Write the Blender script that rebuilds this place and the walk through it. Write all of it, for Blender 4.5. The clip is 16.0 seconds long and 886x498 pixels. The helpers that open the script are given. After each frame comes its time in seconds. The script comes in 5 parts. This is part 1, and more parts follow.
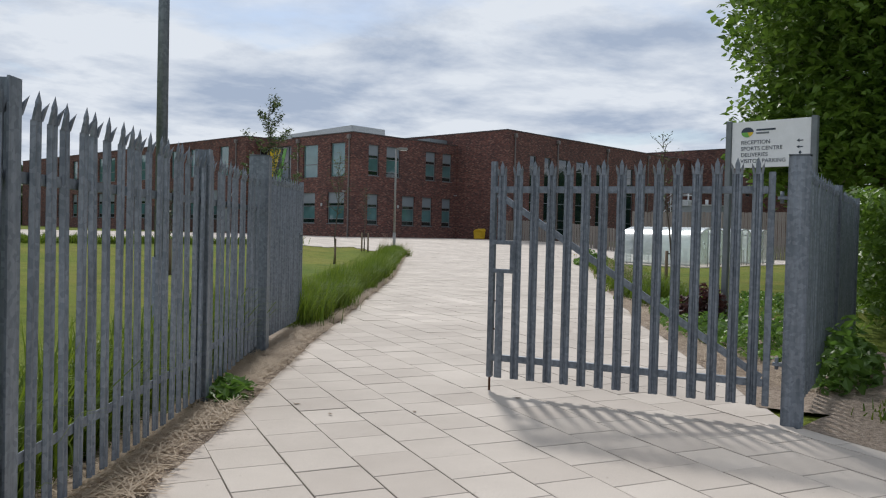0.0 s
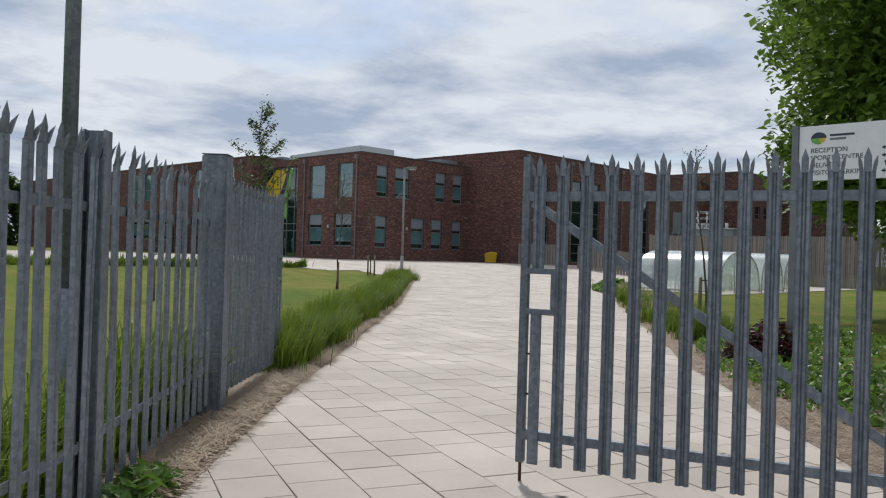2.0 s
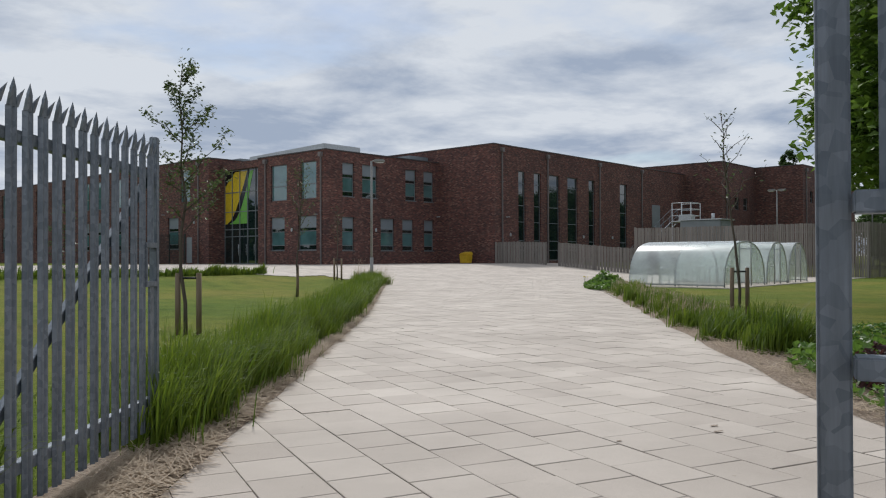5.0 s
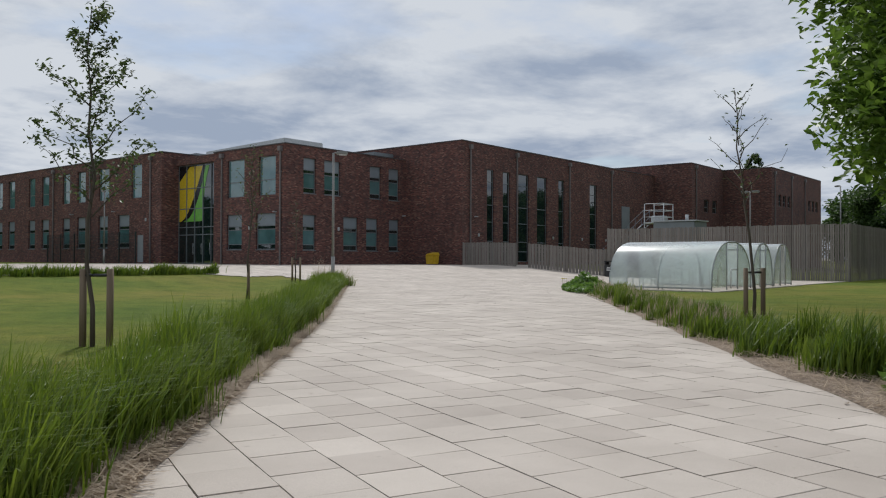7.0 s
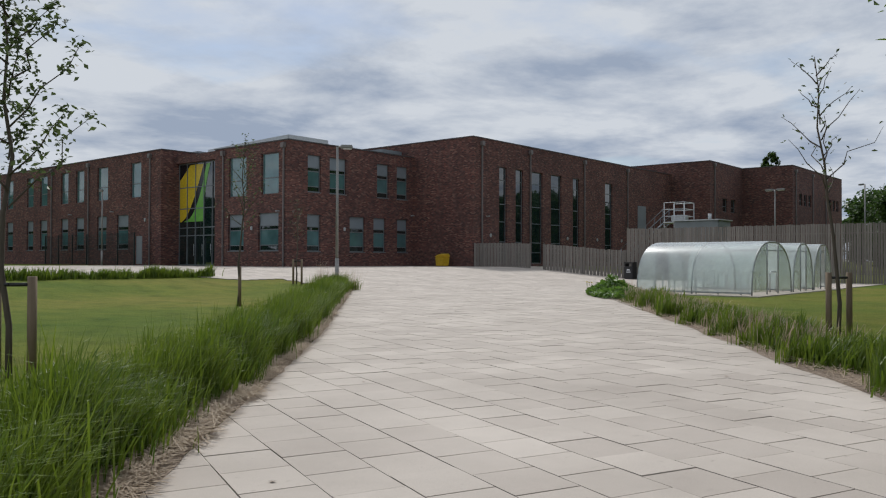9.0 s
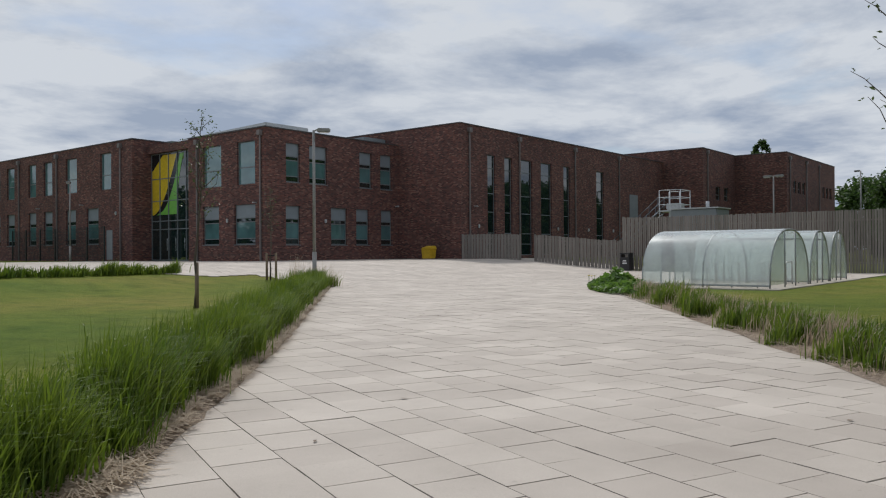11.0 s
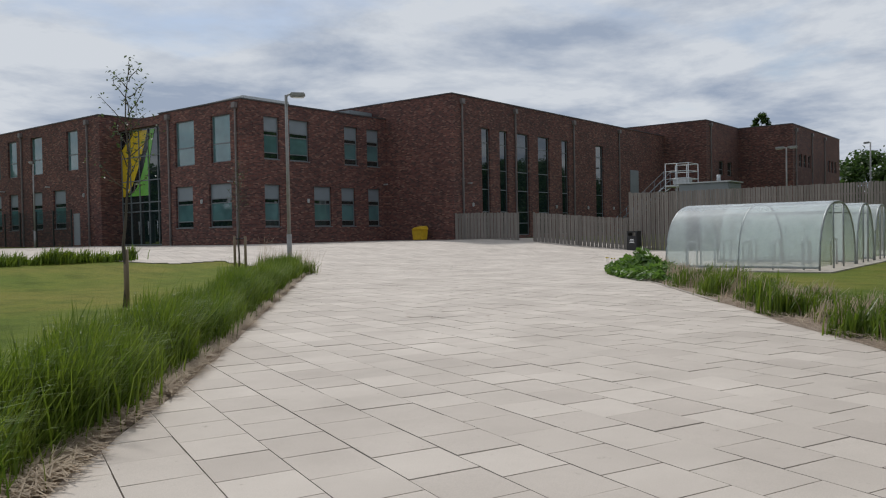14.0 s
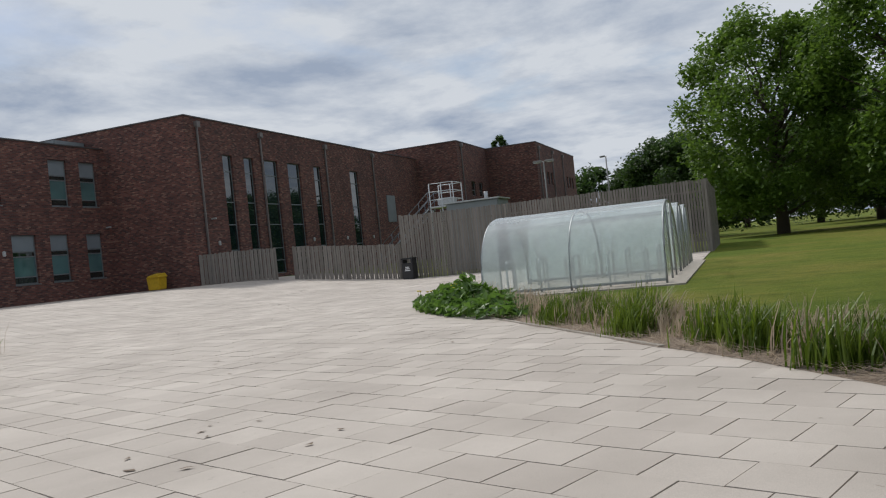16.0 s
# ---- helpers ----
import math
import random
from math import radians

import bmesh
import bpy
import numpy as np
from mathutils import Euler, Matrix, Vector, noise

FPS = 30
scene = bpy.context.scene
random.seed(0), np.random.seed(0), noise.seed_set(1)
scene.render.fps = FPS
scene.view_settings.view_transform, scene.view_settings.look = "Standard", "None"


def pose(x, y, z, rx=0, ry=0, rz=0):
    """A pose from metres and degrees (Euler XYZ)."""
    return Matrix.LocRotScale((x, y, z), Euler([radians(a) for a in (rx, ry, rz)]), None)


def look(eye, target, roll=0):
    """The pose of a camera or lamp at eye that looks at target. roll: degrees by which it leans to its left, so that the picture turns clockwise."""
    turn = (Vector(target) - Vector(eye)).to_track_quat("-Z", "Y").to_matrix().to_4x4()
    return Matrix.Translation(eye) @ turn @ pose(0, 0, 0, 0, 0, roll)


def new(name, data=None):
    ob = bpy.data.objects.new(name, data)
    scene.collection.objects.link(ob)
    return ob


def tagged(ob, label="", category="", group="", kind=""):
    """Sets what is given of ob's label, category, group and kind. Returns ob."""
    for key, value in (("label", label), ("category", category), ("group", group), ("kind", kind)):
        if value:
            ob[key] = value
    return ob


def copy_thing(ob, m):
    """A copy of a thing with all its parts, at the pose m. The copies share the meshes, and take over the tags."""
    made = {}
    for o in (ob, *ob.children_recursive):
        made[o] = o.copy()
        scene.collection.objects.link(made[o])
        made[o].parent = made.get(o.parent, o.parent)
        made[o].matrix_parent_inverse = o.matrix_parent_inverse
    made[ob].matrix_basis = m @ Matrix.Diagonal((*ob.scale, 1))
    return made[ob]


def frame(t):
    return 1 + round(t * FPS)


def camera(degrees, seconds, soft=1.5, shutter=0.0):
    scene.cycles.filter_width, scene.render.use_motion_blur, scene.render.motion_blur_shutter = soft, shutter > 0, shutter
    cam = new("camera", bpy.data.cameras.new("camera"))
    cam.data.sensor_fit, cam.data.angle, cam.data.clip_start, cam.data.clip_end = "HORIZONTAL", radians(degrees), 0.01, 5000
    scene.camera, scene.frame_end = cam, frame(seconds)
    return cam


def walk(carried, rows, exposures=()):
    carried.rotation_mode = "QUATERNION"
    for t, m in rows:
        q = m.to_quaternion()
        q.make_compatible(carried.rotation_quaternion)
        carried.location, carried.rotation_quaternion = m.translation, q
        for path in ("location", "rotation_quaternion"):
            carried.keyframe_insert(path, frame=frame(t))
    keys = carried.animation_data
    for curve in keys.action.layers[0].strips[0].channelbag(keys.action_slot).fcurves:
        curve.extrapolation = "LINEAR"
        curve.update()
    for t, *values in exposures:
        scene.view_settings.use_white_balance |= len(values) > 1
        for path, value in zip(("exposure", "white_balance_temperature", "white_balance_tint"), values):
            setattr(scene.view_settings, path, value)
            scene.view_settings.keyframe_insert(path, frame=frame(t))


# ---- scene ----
cam = camera(58.0, 16.0, soft=1.15)
PATH = [
    (0, (0.044, 0.075, 1.412), (1.497, 1.449, 1.365), 1.4),
    (0.5, (0.383, 0.369, 1.446), (1.846, 1.732, 1.455), 2.4),
    (1, (0.68, 0.713, 1.428), (2.149, 2.069, 1.445), 2.6),
    (1.5, (1.114, 1.081, 1.422), (2.566, 2.457, 1.429), 2.3),
    (2, (1.534, 1.505, 1.412), (2.969, 2.898, 1.422), 1.7),
    (2.5, (1.972, 1.924, 1.424), (3.409, 3.315, 1.435), 1.1),
    (3, (2.378, 2.334, 1.411), (3.813, 3.728, 1.417), -0.0),
    (3.5, (2.829, 2.772, 1.401), (4.276, 4.153, 1.403), -0.6),
    (6, (4.979, 5.167, 1.133), (6.501, 6.464, 1.164), -0.1),
    (6.5, (5.415, 5.579, 1.122), (6.955, 6.854, 1.15), -0.4),
    (7, (5.894, 5.999, 1.129), (7.438, 7.269, 1.154), 0.2),
    (7.5, (6.34, 6.442, 1.14), (7.894, 7.7, 1.18), 0.1),
    (8, (6.827, 6.897, 1.136), (8.361, 8.18, 1.171), 0.7),
    (10.5, (9.148, 8.975, 1.191), (10.689, 10.249, 1.209), -0.6),
    (11, (9.686, 9.417, 1.169), (11.24, 10.676, 1.177), -0.4),
    (11.5, (10.159, 9.82, 1.144), (11.718, 11.073, 1.126), -0.8),
    (12, (10.669, 10.233, 1.137), (12.232, 11.48, 1.104), -0.6),
    (12.5, (11.013, 10.533, 1.149), (12.582, 11.774, 1.113), -1.3),
    (13, (11.445, 10.882, 1.158), (13.009, 12.128, 1.138), -1.4),
    (13.5, (11.84, 11.215, 1.161), (13.398, 12.47, 1.147), -1.2),
    (13.8, (12.096, 11.423, 1.164), (53.40, 44.20, 0.50), -1.15),
    (13.9, (12.267, 11.561, 1.165), (53.40, 44.20, 0.30), -1.1),
    (14, (12.485, 11.737, 1.166), (53.40, 44.20, 0.10), -1.1),
    (14.1, (12.709, 11.918, 1.163), (53.40, 44.20, 0.00), -0.94),
    (14.2, (12.932, 12.099, 1.162), (53.40, 44.20, -0.10), -0.78),
    (14.3, (13.156, 12.281, 1.161), (53.40, 44.20, -0.20), -0.62),
    (14.4, (13.380, 12.462, 1.160), (53.40, 44.25, -0.30), -0.46),
    (14.5, (13.604, 12.643, 1.159), (53.40, 44.30, -0.37), -0.30),
    (14.6, (13.828, 12.824, 1.158), (53.40, 44.40, -0.30), -0.24),
    (14.7, (14.051, 13.005, 1.157), (53.40, 45.60, 1.90), -0.18),
    (14.8, (14.275, 13.186, 1.156), (53.40, 46.00, 2.50), -0.12),
    (14.9, (14.499, 13.367, 1.155), (53.40, 46.70, 2.80), -0.06),
    (15.0, (14.723, 13.549, 1.154), (53.40, 47.30, 3.00), 0.00),
    (15.1, (14.946, 13.730, 1.153), (53.60, 47.20, 3.10), -0.40),
    (15.2, (15.170, 13.911, 1.152), (54.00, 46.90, 3.10), -0.80),
    (15.3, (15.394, 14.092, 1.151), (54.30, 46.60, 3.20), -1.20),
    (15.4, (15.618, 14.273, 1.150), (54.80, 46.00, 3.30), -1.60),
    (15.5, (15.842, 14.454, 1.149), (55.60, 43.60, 3.40), -2.00),
    (15.6, (16.065, 14.636, 1.148), (55.40, 39.50, 3.00), -2.80),
    (15.7, (16.289, 14.817, 1.147), (54.80, 36.80, 2.70), -3.60),
    (15.8, (16.513, 14.998, 1.146), (54.30, 35.20, 2.30), -4.40),
    (15.9, (16.737, 15.179, 1.145), (53.80, 32.20, 1.80), -5.20),
    (16.0, (16.960, 15.360, 1.144), (53.40, 28.90, 1.30), -6.00),
]
walk(cam, [(t, look(eye, target, roll)) for t, eye, target, roll in PATH],
     [(0, 0.11, 6300, 10), (3.5, 0.02, 6300, 10), (6.0, -0.08, 6320, 10), (8.0, -0.15, 6320, 10), (16, -0.15, 6350, 10)])

# ---- world, sun, exposure ----
SUN_AZ, SUN_EL = radians(41), radians(47)      # azimuth from +y towards +x
scene.view_settings.exposure = 0.0
world = bpy.data.worlds.new("sky")
scene.world = world
world.use_nodes = True
wn, wl = world.node_tree.nodes, world.node_tree.links
wn.clear()


def wnode(kind, **values):
    n = wn.new(kind)
    for k, v in values.items():
        n.inputs[k].default_value = v
    return n


w_out = wn.new("ShaderNodeOutputWorld")
w_sky = wn.new("ShaderNodeTexSky")
w_sky.sky_type, w_sky.sun_disc = "NISHITA", False
w_sky.sun_elevation, w_sky.sun_rotation = SUN_EL, SUN_AZ
w_bg = wnode("ShaderNodeBackground", Strength=0.09)
w_tc = wn.new("ShaderNodeTexCoord")
w_sep = wn.new("ShaderNodeSeparateXYZ")
wl.new(w_tc.outputs["Generated"], w_sep.inputs[0])


def wmath(op, a, b=None, clamp=False):
    n = wn.new("ShaderNodeMath")
    n.operation, n.use_clamp = op, clamp
    for k, v in enumerate((a, b)):
        if v is None:
            continue
        if isinstance(v, (int, float)):
            n.inputs[k].default_value = v
        else:
            wl.new(v, n.inputs[k])
    return n.outputs[0]


# a cloud layer on a flat ceiling, seen in perspective
w_up = wmath("ADD", wmath("MAXIMUM", w_sep.outputs["Z"], 0.0), 0.10)
w_cx = wmath("DIVIDE", w_sep.outputs["X"], w_up)
w_cy = wmath("DIVIDE", w_sep.outputs["Y"], w_up)
w_comb = wn.new("ShaderNodeCombineXYZ")
wl.new(w_cx, w_comb.inputs[0]), wl.new(w_cy, w_comb.inputs[1])
w_n1 = wnode("ShaderNodeTexNoise", Scale=0.7, Detail=10.0, Roughness=0.56, Distortion=0.15)
w_n2 = wnode("ShaderNodeTexNoise", Scale=1.1, Detail=12.0, Roughness=0.6, Distortion=0.15)
wl.new(w_comb.outputs[0], w_n1.inputs["Vector"]), wl.new(w_comb.outputs[0], w_n2.inputs["Vector"])
w_cover = wn.new("ShaderNodeValToRGB")
w_cover.color_ramp.elements[0].position, w_cover.color_ramp.elements[1].position = 0.30, 0.44
wl.new(w_n1.outputs["Fac"], w_cover.inputs[0])
w_tone = wn.new("ShaderNodeValToRGB")
w_tone.color_ramp.elements[0].position, w_tone.color_ramp.elements[0].color = 0.37, (4.0, 4.7, 5.9, 1)
w_tone.color_ramp.elements[1].position, w_tone.color_ramp.elements[1].color = 0.57, (7.75, 8.1, 8.55, 1)
wl.new(w_n2.outputs["Fac"], w_tone.inputs[0])
w_mix = wn.new("ShaderNodeMix")
w_mix.data_type = "RGBA"
wl.new(w_cover.outputs[0], w_mix.inputs[0])
wl.new(w_sky.outputs[0], w_mix.inputs[6]), wl.new(w_tone.outputs[0], w_mix.inputs[7])
wl.new(w_mix.outputs[2], w_bg.inputs["Color"]), wl.new(w_bg.outputs[0], w_out.inputs[0])

sun = new("sun", bpy.data.lights.new("sun", "SUN"))
sun.data.energy, sun.data.angle, sun.data.color = 2.7, radians(5), (1.0, 0.955, 0.895)
sun_way = Vector((math.sin(SUN_AZ) * math.cos(SUN_EL), math.cos(SUN_AZ) * math.cos(SUN_EL), math.sin(SUN_EL)))
sun.matrix_world = look(sun_way * 60, (0, 0, 0))


# ---- materials ----
class Mat:
    """A node material with a Principled shader and short ways to add nodes."""

    def __init__(self, name, rough=0.7, metal=0.0, color=(0.5, 0.5, 0.5)):
        self.m = bpy.data.materials.new(name)
        self.m.use_nodes = True
        self.t = self.m.node_tree
        self.b = self.t.nodes["Principled BSDF"]
        self.b.inputs["Roughness"].default_value = rough
        self.b.inputs["Metallic"].default_value = metal
        self.b.inputs["Base Color"].default_value = (*color, 1)
        self.pos = self.node("ShaderNodeNewGeometry").outputs["Position"]

    def node(self, kind, **values):
        n = self.t.nodes.new(kind)
        for k, v in values.items():
            k = k.replace("_", " ")
            if hasattr(v, "is_linked"):
                self.t.links.new(v, n.inputs[k])
            else:
                n.inputs[k].default_value = v
        return n

    def noise(self, scale, detail=4.0, rough=0.6, vector=None):
        return self.node("ShaderNodeTexNoise", Vector=vector or self.pos, Scale=scale, Detail=detail, Roughness=rough).outputs["Fac"]

    def stretched(self, sx, sy, sz):
        return self.node("ShaderNodeMapping", Vector=self.pos, Scale=(sx, sy, sz)).outputs[0]

    def ramp(self, fac, *stops):
        n = self.t.nodes.new("ShaderNodeValToRGB")
        self.t.links.new(fac, n.inputs[0])
        els = n.color_ramp.elements
        while len(els) < len(stops):
            els.new(0.5)
        for e, (p, c) in zip(els, stops):
            e.position, e.color = p, (*c, 1)
        return n.outputs[0]

    def mix(self, fac, a, b, how="MIX"):
        n = self.t.nodes.new("ShaderNodeMix")
        n.data_type, n.blend_type = "RGBA", how
        for k, v in ((0, fac), (6, a), (7, b)):
            if hasattr(v, "is_linked"):
                self.t.links.new(v, n.inputs[k])
            else:
                n.inputs[k].default_value = v if k == 0 else (*v, 1)
        return n.outputs[2]

    def random(self):
        return self.node("ShaderNodeObjectInfo").outputs["Random"]

    def island(self):
        return self.node("ShaderNodeNewGeometry").outputs["Random Per Island"]

    def color(self, socket):
        self.t.links.new(socket, self.b.inputs["Base Color"])
        return self

    def rough(self, socket):
        self.t.links.new(socket, self.b.inputs["Roughness"])
        return self

    def bump(self, socket, strength=0.3, distance=0.01):
        n = self.node("ShaderNodeBump", Strength=strength, Distance=distance, Height=socket)
        self.t.links.new(n.outputs[0], self.b.inputs["Normal"])
        return self


def plain(name, color, rough=0.6, metal=0.0, vary=0.25, scale=6.0, bump=0.15):
    """Paint, plastic or metal with soft stains and fine grain."""
    k = Mat(name, rough, metal)
    dark = tuple(c * (1 - vary) for c in color)
    light = tuple(min(1, c * (1 + vary * 0.6)) for c in color)
    k.color(k.mix(0.35, k.ramp(k.noise(scale), (0.3, dark), (0.7, light)), k.ramp(k.noise(scale * 14), (0.3, dark), (0.7, light))))
    k.bump(k.noise(scale * 25), bump, 0.003)
    return k.m


def brick_material():
    k = Mat("red brick", 0.9)
    s = k.node("ShaderNodeSeparateXYZ", Vector=k.pos)
    add = k.t.nodes.new("ShaderNodeMath")
    k.t.links.new(s.outputs[0], add.inputs[0]), k.t.links.new(s.outputs[1], add.inputs[1])
    uv = k.node("ShaderNodeCombineXYZ", X=add.outputs[0], Y=s.outputs[2]).outputs[0]
    b = k.t.nodes.new("ShaderNodeTexBrick")
    k.t.links.new(uv, b.inputs["Vector"])
    for key, v in (("Scale", 1.0), ("Brick Width", 0.225), ("Row Height", 0.075), ("Mortar Size", 0.009), ("Bias", 0.0)):
        b.inputs[key].default_value = v
    b.inputs["Color1"].default_value, b.inputs["Color2"].default_value = (0, 0, 0, 1), (1, 1, 1, 1)
    b.inputs["Mortar"].default_value = (0.5, 0.5, 0.5, 1)
    tone = k.ramp(b.outputs["Color"], (0.0, (0.064, 0.030, 0.029)), (0.3, (0.126, 0.046, 0.038)), (0.6, (0.17, 0.062, 0.049)), (0.85, (0.215, 0.091, 0.068)), (1.0, (0.30, 0.165, 0.122)))
    tone = k.mix(b.outputs["Fac"], tone, (0.10, 0.088, 0.082))
    stain = k.ramp(k.noise(0.35, 5), (0.3, (0.66, 0.66, 0.67)), (0.7, (1.0, 0.97, 0.95)))
    clump = k.ramp(k.noise(3.0, 3), (0.35, (0.88, 0.88, 0.9)), (0.65, (1.1, 1.06, 1.03)))
    k.color(k.mix(1.0, k.mix(1.0, tone, stain, "MULTIPLY"), clump, "MULTIPLY"))
    k.bump(b.outputs["Fac"], -0.4, 0.01)
    return k.m


def paving_material():
    k = Mat("buff concrete paving", 0.85)
    shade = k.mix(0.5, k.ramp(k.random(), (0.0, (0.415, 0.362, 0.315)), (0.6, (0.49, 0.436, 0.382)), (1.0, (0.565, 0.507, 0.447))),
                  k.ramp(k.island(), (0.0, (0.405, 0.352, 0.307)), (0.6, (0.49, 0.436, 0.382)), (1.0, (0.58, 0.52, 0.458))))
    stain = k.ramp(k.noise(0.6, 6), (0.3, (0.80, 0.79, 0.78)), (0.7, (1.06, 1.06, 1.06)))
    speck = k.ramp(k.noise(160, 2), (0.3, (0.88, 0.88, 0.88)), (0.7, (1.08, 1.08, 1.08)))
    spots = k.ramp(k.noise(9, 5, 0.75), (0.27, (0.62, 0.6, 0.57)), (0.36, (1, 1, 1)))
    c = k.mix(1.0, k.mix(1.0, k.mix(1.0, shade, stain, "MULTIPLY"), speck, "MULTIPLY"), spots, "MULTIPLY")
    k.color(c).bump(k.noise(90, 4), 0.25, 0.004)
    return k.m


def ground_material():
    k = Mat("mown lawn", 0.95)
    k.b.inputs["Specular IOR Level"].default_value = 0.12
    big = k.ramp(k.noise(0.16, 5), (0.3, (0.085, 0.135, 0.018)), (0.5, (0.13, 0.16, 0.024)), (0.72, (0.195, 0.18, 0.042)))
    fine = k.ramp(k.noise(22, 6, 0.75), (0.3, (0.55, 0.6, 0.5)), (0.7, (1.3, 1.25, 1.2)))
    patch = k.ramp(k.noise(1.4, 7, 0.7, k.stretched(1.0, 0.6, 1.0)), (0.32, (0.68, 0.72, 0.6)), (0.5, (1.0, 1.0, 1.0)), (0.7, (1.28, 1.16, 1.25)))
    k.color(k.mix(1.0, k.mix(1.0, big, patch, "MULTIPLY"), fine, "MULTIPLY")).bump(k.noise(45, 4, 0.8), 0.7, 0.03)
    return k.m


def mulch_material():
    k = Mat("bark and dry soil", 0.95)
    c = k.ramp(k.noise(28, 6, 0.75), (0.28, (0.10, 0.07, 0.05)), (0.5, (0.32, 0.25, 0.19)), (0.72, (0.52, 0.43, 0.35)))
    k.color(c).bump(k.noise(35, 6, 0.8), 0.9, 0.03)
    return k.m


def leaf_material(name, dark, light, gloss=0.5):
    k = Mat(name, gloss)
    c = k.mix(0.5, k.ramp(k.island(), (0.0, dark), (1.0, light)), k.ramp(k.noise(0.9, 3), (0.3, dark), (0.7, light)))
    k.color(c)
    k.b.inputs["Transmission Weight"].default_value = 0.0
    tr = k.node("ShaderNodeBsdfTranslucent")
    k.t.links.new(c, tr.inputs["Color"])
    mx = k.t.nodes.new("ShaderNodeMixShader")
    mx.inputs[0].default_value = 0.45
    k.t.links.new(k.b.outputs[0], mx.inputs[1]), k.t.links.new(tr.outputs[0], mx.inputs[2])
    k.t.links.new(mx.outputs[0], k.t.nodes["Material Output"].inputs["Surface"])
    return k.m


def timber_material(name, dark, light):
    k = Mat(name, 0.85)
    streak = k.noise(7, 6, 0.7, k.stretched(4.0, 4.0, 0.25))
    c = k.mix(0.45, k.ramp(streak, (0.3, dark), (0.7, light)), k.ramp(k.random(), (0.0, dark), (1.0, light)))
    k.color(c).bump(streak, 0.4, 0.006)
    return k.m


def galvanised_material():
    k = Mat("galvanised steel", 0.5, 0.55)
    v = k.node("ShaderNodeTexVoronoi", Vector=k.pos, Scale=38.0).outputs["Color"]
    spangle = k.ramp(v, (0.2, (0.175, 0.20, 0.23)), (0.8, (0.25, 0.275, 0.305)))
    streak = k.ramp(k.noise(3, 5, 0.7, k.stretched(6, 6, 0.5)), (0.3, (0.62, 0.63, 0.64)), (0.65, (1.05, 1.06, 1.08)))
    k.color(k.mix(1.0, spangle, streak, "MULTIPLY"))
    k.rough(k.node("ShaderNodeMapRange", Value=k.noise(9), To_Min=0.42, To_Max=0.682).outputs[0])
    k.bump(k.noise(60), 0.1, 0.002)
    return k.m


def glass_material(name, tint, rough=0.04):
    """Window glass before a dark room: a dark body with a true glossy face."""
    k = Mat(name, rough)
    k.color(k.ramp(k.noise(0.7, 2), (0.3, tuple(c * 0.6 for c in tint)), (0.7, tint)))
    k.b.inputs["IOR"].default_value = 2.1
    return k.m


def clear_plastic():
    k = Mat("weathered clear plastic", 0.16)
    k.b.inputs["Base Color"].default_value = (0.9, 0.94, 0.93, 1)
    tr = k.node("ShaderNodeBsdfTransparent", Color=(0.86, 0.92, 0.90, 1))
    mx = k.t.nodes.new("ShaderNodeMixShader")
    k.t.links.new(k.node("ShaderNodeMapRange", Value=k.noise(1.6, 5), From_Min=0.3, From_Max=0.7, To_Min=0.30, To_Max=0.42).outputs[0], mx.inputs[0])
    k.t.links.new(tr.outputs[0], mx.inputs[1]), k.t.links.new(k.b.outputs[0], mx.inputs[2])
    gloss = k.node("ShaderNodeBsdfGlossy", Color=(0.95, 0.97, 0.97, 1), Roughness=0.22)
    sheen = k.t.nodes.new("ShaderNodeMixShader")
    k.t.links.new(k.node("ShaderNodeMapRange", Value=k.node("ShaderNodeLayerWeight", Blend=0.3).outputs["Facing"], From_Min=0.25, From_Max=1.0, To_Min=0.03, To_Max=0.6).outputs[0], sheen.inputs[0])
    k.t.links.new(mx.outputs[0], sheen.inputs[1]), k.t.links.new(gloss.outputs[0], sheen.inputs[2])
    k.t.links.new(sheen.outputs[0], k.t.nodes["Material Output"].inputs["Surface"])
    return k.m


BRICK, PAVE, LAWN, MULCH = brick_material(), paving_material(), ground_material(), mulch_material()
GALV, GLASS = galvanised_material(), glass_material("window glass", (0.10, 0.21, 0.215))
DARKGLASS = glass_material("dark glass and opened slits", (0.012, 0.025, 0.024), 0.02)
CLEAR = clear_plastic()
GRASS = leaf_material("tall green grass", (0.045, 0.10, 0.008), (0.215, 0.285, 0.03), 0.5)
STRAW = leaf_material("dry straw", (0.33, 0.25, 0.18), (0.60, 0.50, 0.37), 0.7)
LEAF = leaf_material("tree leaves", (0.058, 0.12, 0.018), (0.20, 0.315, 0.045), 0.45)
YOUNGLEAF = leaf_material("dull young tree leaves", (0.035, 0.06, 0.02), (0.12, 0.16, 0.06), 0.5)
DARKLEAF = leaf_material("dark leaves", (0.025, 0.055, 0.015), (0.08, 0.14, 0.03), 0.5)
WEED = leaf_material("broad weed leaves", (0.055, 0.125, 0.018), (0.17, 0.29, 0.05), 0.45)
REDLEAF = leaf_material("purple shrub leaves", (0.03, 0.012, 0.012), (0.09, 0.035, 0.03), 0.5)
FLOWER = plain("yellow flowers", (0.75, 0.6, 0.04), 0.6)
TIMBER = timber_material("weathered grey timber", (0.13, 0.115, 0.10), (0.29, 0.265, 0.24))
STAKEWOOD = timber_material("brown stake timber", (0.12, 0.085, 0.055), (0.24, 0.18, 0.12))
BARK = timber_material("bark", (0.05, 0.04, 0.03), (0.13, 0.105, 0.08))
GREYFRAME = plain("grey window frame", (0.17, 0.19, 0.20), 0.45, 0.2)
